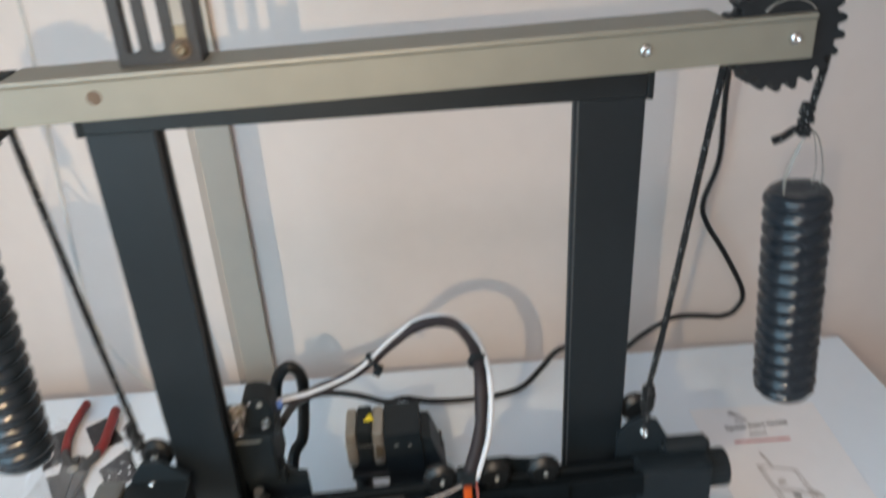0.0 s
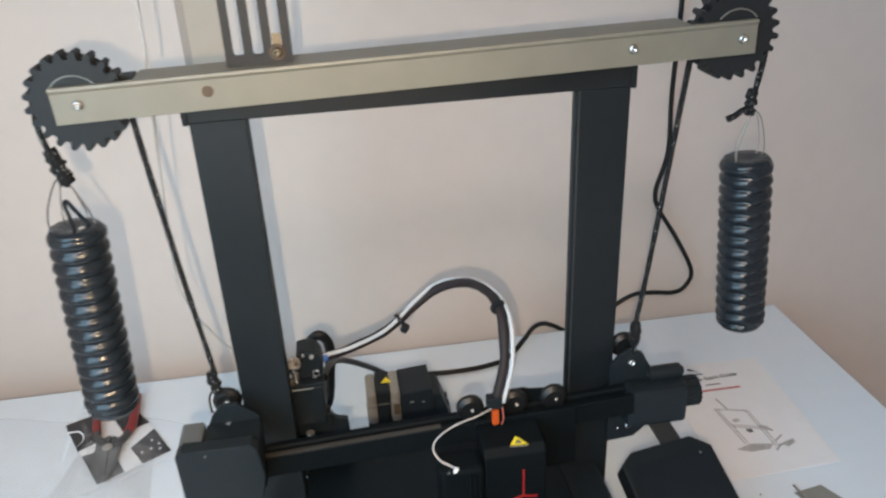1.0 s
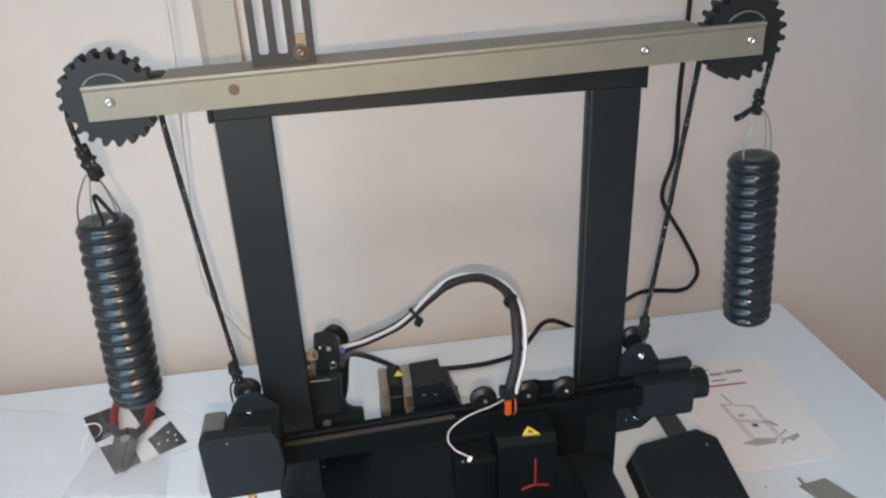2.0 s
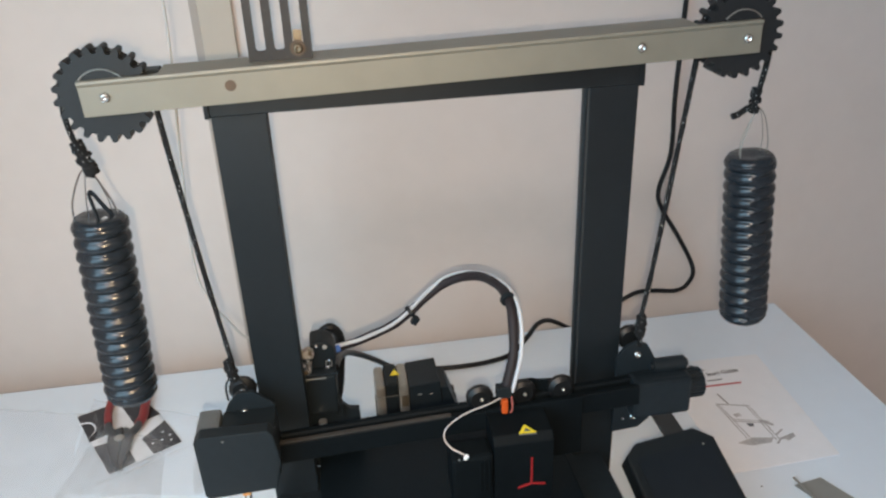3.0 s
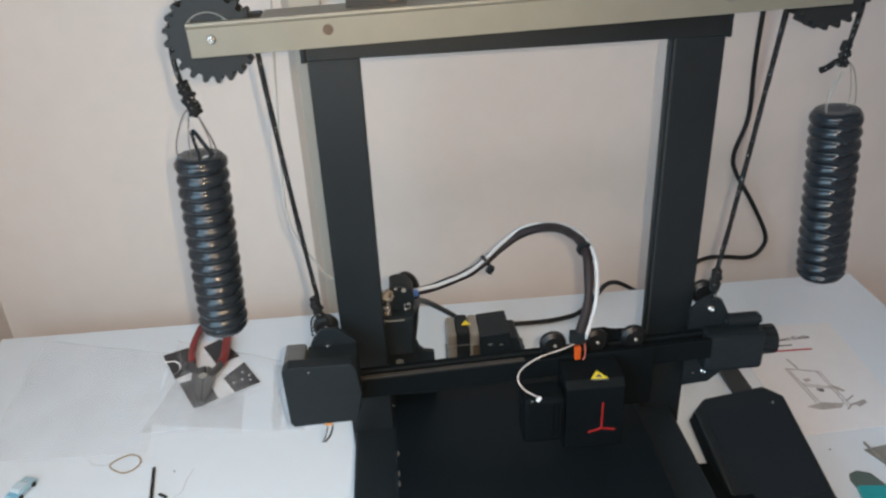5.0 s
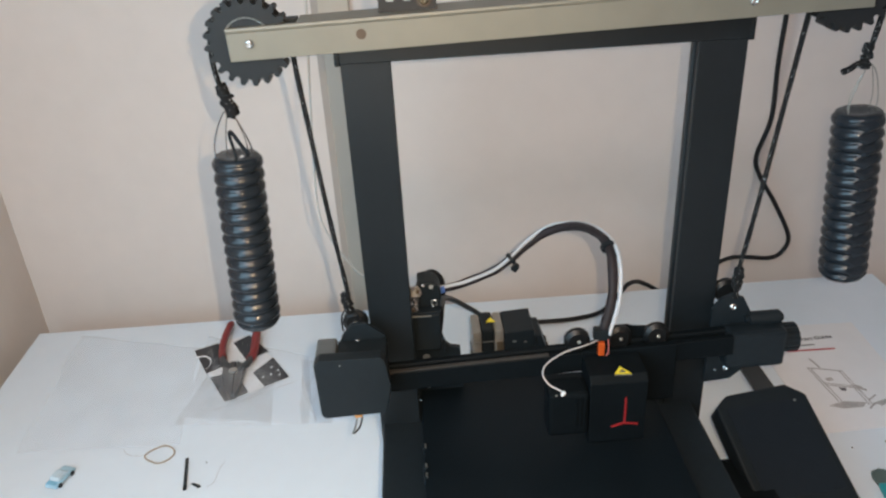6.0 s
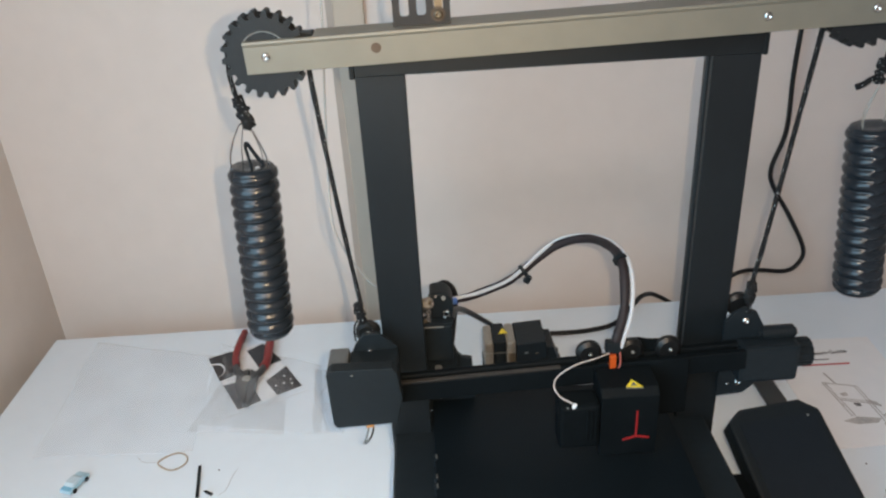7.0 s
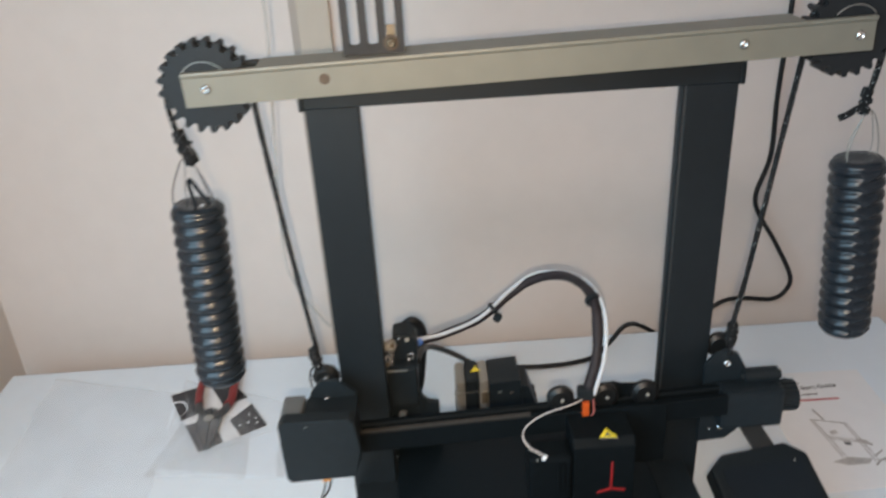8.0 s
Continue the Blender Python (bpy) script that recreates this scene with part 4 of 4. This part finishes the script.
def words(text, x, y, z, size, angle, material, parent, name):
    cu = bpy.data.curves.new(name, "FONT")
    cu.body, cu.size, cu.extrude = text, size, 0.0001
    cu.offset = 0.0002
    cu.materials.append(material)
    ob = new(name, cu)
    ob.parent = parent
    ob.location = Vector((x, y, z)) - root_loc(parent)
    ob.rotation_euler = (0, 0, radians(angle))
    return ob


words("Quick Start Guide", 0.3505, 0.2165, 0.0019, 0.0098, 2.5, INK, guide, "title_text")
part("text_bar", box(0.373, 0.393, 0.2065, 0.2085, 0.0017, 0.0019), INK, guide)
part("red_rule", prism([(0.352, 0.1955), (0.414, 0.1945), (0.414, 0.1975), (0.352, 0.1985)], "z", 0.0017, 0.0019), RED_INK, guide, "red printed rule")
logo = prism([(0.362, 0.243), (0.367, 0.246), (0.372, 0.241), (0.377, 0.2365), (0.371, 0.239)], "z", 0.0017, 0.0019)
part("printed_mark", logo, INK, guide)
part("text_bar", box(0.366, 0.38, 0.2305, 0.2325, 0.0017, 0.0019), INK, guide)


def stroke(p, q, w, material=None):
    p, q = Vector((*p, 0)), Vector((*q, 0))
    d = (q - p).normalized()
    s = Vector((-d.y, d.x, 0)) * w / 2
    part("drawn_line", prism([((p + s).x, (p + s).y), ((p - s).x, (p - s).y), ((q - s).x, (q - s).y), ((q + s).x, (q + s).y)], "z", 0.0017, 0.0019), material or PALE_INK, guide)


PALE_INK = shader("pale_grey_ink", (0.36, 0.35, 0.35), 0.8, vary=0.4, scale=250, bump=0.0)
P = [(0.361, 0.16), (0.399, 0.149), (0.401, 0.083), (0.368, 0.093), (0.367, 0.125), (0.399, 0.115)]
for p, q, w in ((P[0], P[1], 0.0016), (P[1], (0.4025, 0.083), 0.0012), ((0.396, 0.149), (0.3985, 0.083), 0.0012), (P[0], (0.3665, 0.093), 0.0012), ((0.364, 0.158), (0.3705, 0.094), 0.0012),
                (P[4], P[5], 0.0016), ((0.366, 0.129), (0.399, 0.1185), 0.0012), ((0.372, 0.179), (0.376, 0.158), 0.0022), ((0.403, 0.092), (0.415, 0.1), 0.002), ((0.404, 0.084), (0.424, 0.09), 0.003),
                ((0.412, 0.082), (0.422, 0.087), 0.002), ((0.396, 0.077), (0.404, 0.084), 0.0022), ((0.4, 0.12), (0.409, 0.109), 0.003)):
    stroke(p, q, w)
SOFT_INK = shader("soft_grey_ink", (0.45, 0.44, 0.44), 0.8, vary=0.3, scale=250, bump=0.0)
for blob in ([(0.352, 0.087), (0.372, 0.093), (0.398, 0.088), (0.39, 0.0805), (0.366, 0.08)], [(0.372, 0.137), (0.38, 0.139), (0.381, 0.133), (0.373, 0.131)], [(0.398, 0.122), (0.408, 0.117), (0.406, 0.11), (0.399, 0.113)], [(0.407, 0.085), (0.422, 0.091), (0.425, 0.086), (0.412, 0.0795)]):
    part("drawn_shade", prism(blob, "z", 0.00162, 0.00168), SOFT_INK, guide)
part("drawn_shade", prism([(0.379, 0.118), (0.387, 0.1165), (0.386, 0.111), (0.38, 0.112)], "z", 0.0017, 0.0019), INK, guide)

guide.location += Vector((0.003, -0.005, 0))

# hand tools
scraper = group_at("steel_scraper", (0.4, -0.02, 0), "flat grey steel scraper blade lying on the table", "scraper")
part("blade", prism([(0.381, 0.007), (0.415, 0.012), (0.446, -0.054), (0.41, -0.068), (0.4, -0.038)], "z", 0.0004, 0.002, 0.0003), shader("matt_grey_steel", (0.30, 0.305, 0.285), 0.5, metal=0.4, vary=0.08, scale=60, bump=0.05), scraper)
driver = group_at("screwdriver", (0.39, -0.03, 0), "thin steel screwdriver with a red handle end", "screwdriver")
part("shaft", rod((0.3765, 0.026, 0.0042), (0.386, -0.05, 0.0046), 0.0013, 10), DULL, driver)
part("handle", rod((0.386, -0.05, 0.0046), (0.396, -0.13, 0.0055), 0.0045, 14, bevel=0.001), RED, driver, "red plastic handle")
knife = group_at("teal_scraper", (0.35, -0.06, 0), "small scraper with a dark tip and teal handle", "scraper")
part("tip", prism([(0.343, -0.021), (0.352, -0.0175), (0.365, -0.023), (0.372, -0.043), (0.341, -0.039), (0.3405, -0.028)], "z", 0.0004, 0.004, 0.0008), shader("dark_teal_plastic", (0.085, 0.125, 0.115), 0.45, vary=0.15, scale=80, bump=0.05), knife, "dark teal tip")
part("handle", prism([(0.3405, -0.0395), (0.3725, -0.0435), (0.392, -0.11), (0.35, -0.115), (0.337, -0.06)], "z", 0.0004, 0.0065, 0.0018), shader("teal_plastic", (0.01, 0.30, 0.33), 0.4, vary=0.1, scale=80, bump=0.05), knife, "teal plastic handle")

driver.location += Vector((0.008, -0.011, 0))
knife.location += Vector((0.002, -0.006, 0))

# small things on the open table
ring = [(-0.4325 + 0.0158 * math.cos(a) + 0.0012 * math.cos(3 * a), 0.086 + 0.0142 * math.sin(a) + 0.0015 * math.sin(2 * a), 0.0011) for a in [k * math.tau / 40 for k in range(41)]]
tagged(part("rubber_band", tube(ring, 0.0009, 8, 1), shader("tan_rubber", (0.33, 0.26, 0.19), 0.5, vary=0.1, scale=100), smooth=True), "tan rubber band lying on the table", "rubber band")
tagged(part("black_stick", prism([(-0.3998, 0.0755), (-0.3965, 0.0765), (-0.387, 0.026), (-0.3908, 0.0255)], "z", 0.0002, 0.0022, 0.0005), PLASTIC), "short black plastic strip lying on the table", "strip")
tagged(part("black_scrap", prism([(-0.384, 0.034), (-0.381, 0.0355), (-0.372, 0.03), (-0.3745, 0.0275)], "z", 0.0002, 0.0018, 0.0004), PLASTIC), "tiny black plastic scrap on the table", "scrap")
for pts, z in (([(-0.478, 0.099), (-0.47, 0.09), (-0.458, 0.087), (-0.447, 0.0885)], 0.0006), ([(-0.353, 0.068), (-0.357, 0.052), (-0.359, 0.035), (-0.366, 0.028)], 0.0006)):
    tagged(part("fine_thread", tube([(x, y, z) for x, y in pts], 0.00025, 6), shader("pale_grey_thread", (0.45, 0.45, 0.46), 0.7, vary=0.1, scale=200)), "fine grey thread lying on the table", "thread")
for x, y in ((-0.375, 0.067), (0.345, 0.012)):
    tagged(part("crumb", box(x, x + 0.0018, y, y + 0.0014, 0.0001, 0.001, 0.0003), INK), "tiny dark crumb on the table", "crumb")

# toy car
car = group_at("toy_car", (-0.532, 0.058, 0), "tiny pale blue toy car standing on the table", "toy car")
turn = Matrix.Translation((-0.535, 0.0575, 0)) @ Matrix.Rotation(radians(71), 4, "Z") @ Matrix.Diagonal((0.84, 0.95, 0.8, 1))
CAR_BLUE = shader("pale_blue_plastic", (0.34, 0.53, 0.64), 0.3, vary=0.12, scale=120, bump=0.05)


def on_car(bm):
    bmesh.ops.transform(bm, matrix=turn, verts=bm.verts)
    return bm


part("body", on_car(prism([(-0.019, 0.003), (0.019, 0.003), (0.0195, 0.0065), (0.017, 0.008), (0.01, 0.0088), (-0.011, 0.0088), (-0.018, 0.008), (-0.0195, 0.006)], "y", -0.0078, 0.0078, 0.0008)), CAR_BLUE, car)
part("cabin", on_car(prism([(-0.012, 0.009), (0.01, 0.009), (0.005, 0.0128), (-0.008, 0.0128)], "y", -0.0066, 0.0066, 0.0008)), shader("frosted_pale_plastic", (0.5, 0.62, 0.7), 0.25, vary=0.1, scale=120), car, "pale windows and roof")
part("bonnet", on_car(box(-0.0185, -0.0115, -0.0068, 0.0068, 0.0089, 0.0095, 0.0003)), shader("bright_blue_plastic", (0.2, 0.45, 0.62), 0.35, vary=0.1, scale=120), car, "brighter blue bonnet")
for x in (-0.0115, 0.0115):
    for y0, y1 in ((-0.0086, -0.0062), (0.0062, 0.0086)):
        part("wheel", on_car(rod((x, y0, 0.0036), (x, y1, 0.0036), 0.0035, 16)), RUBBER, car)
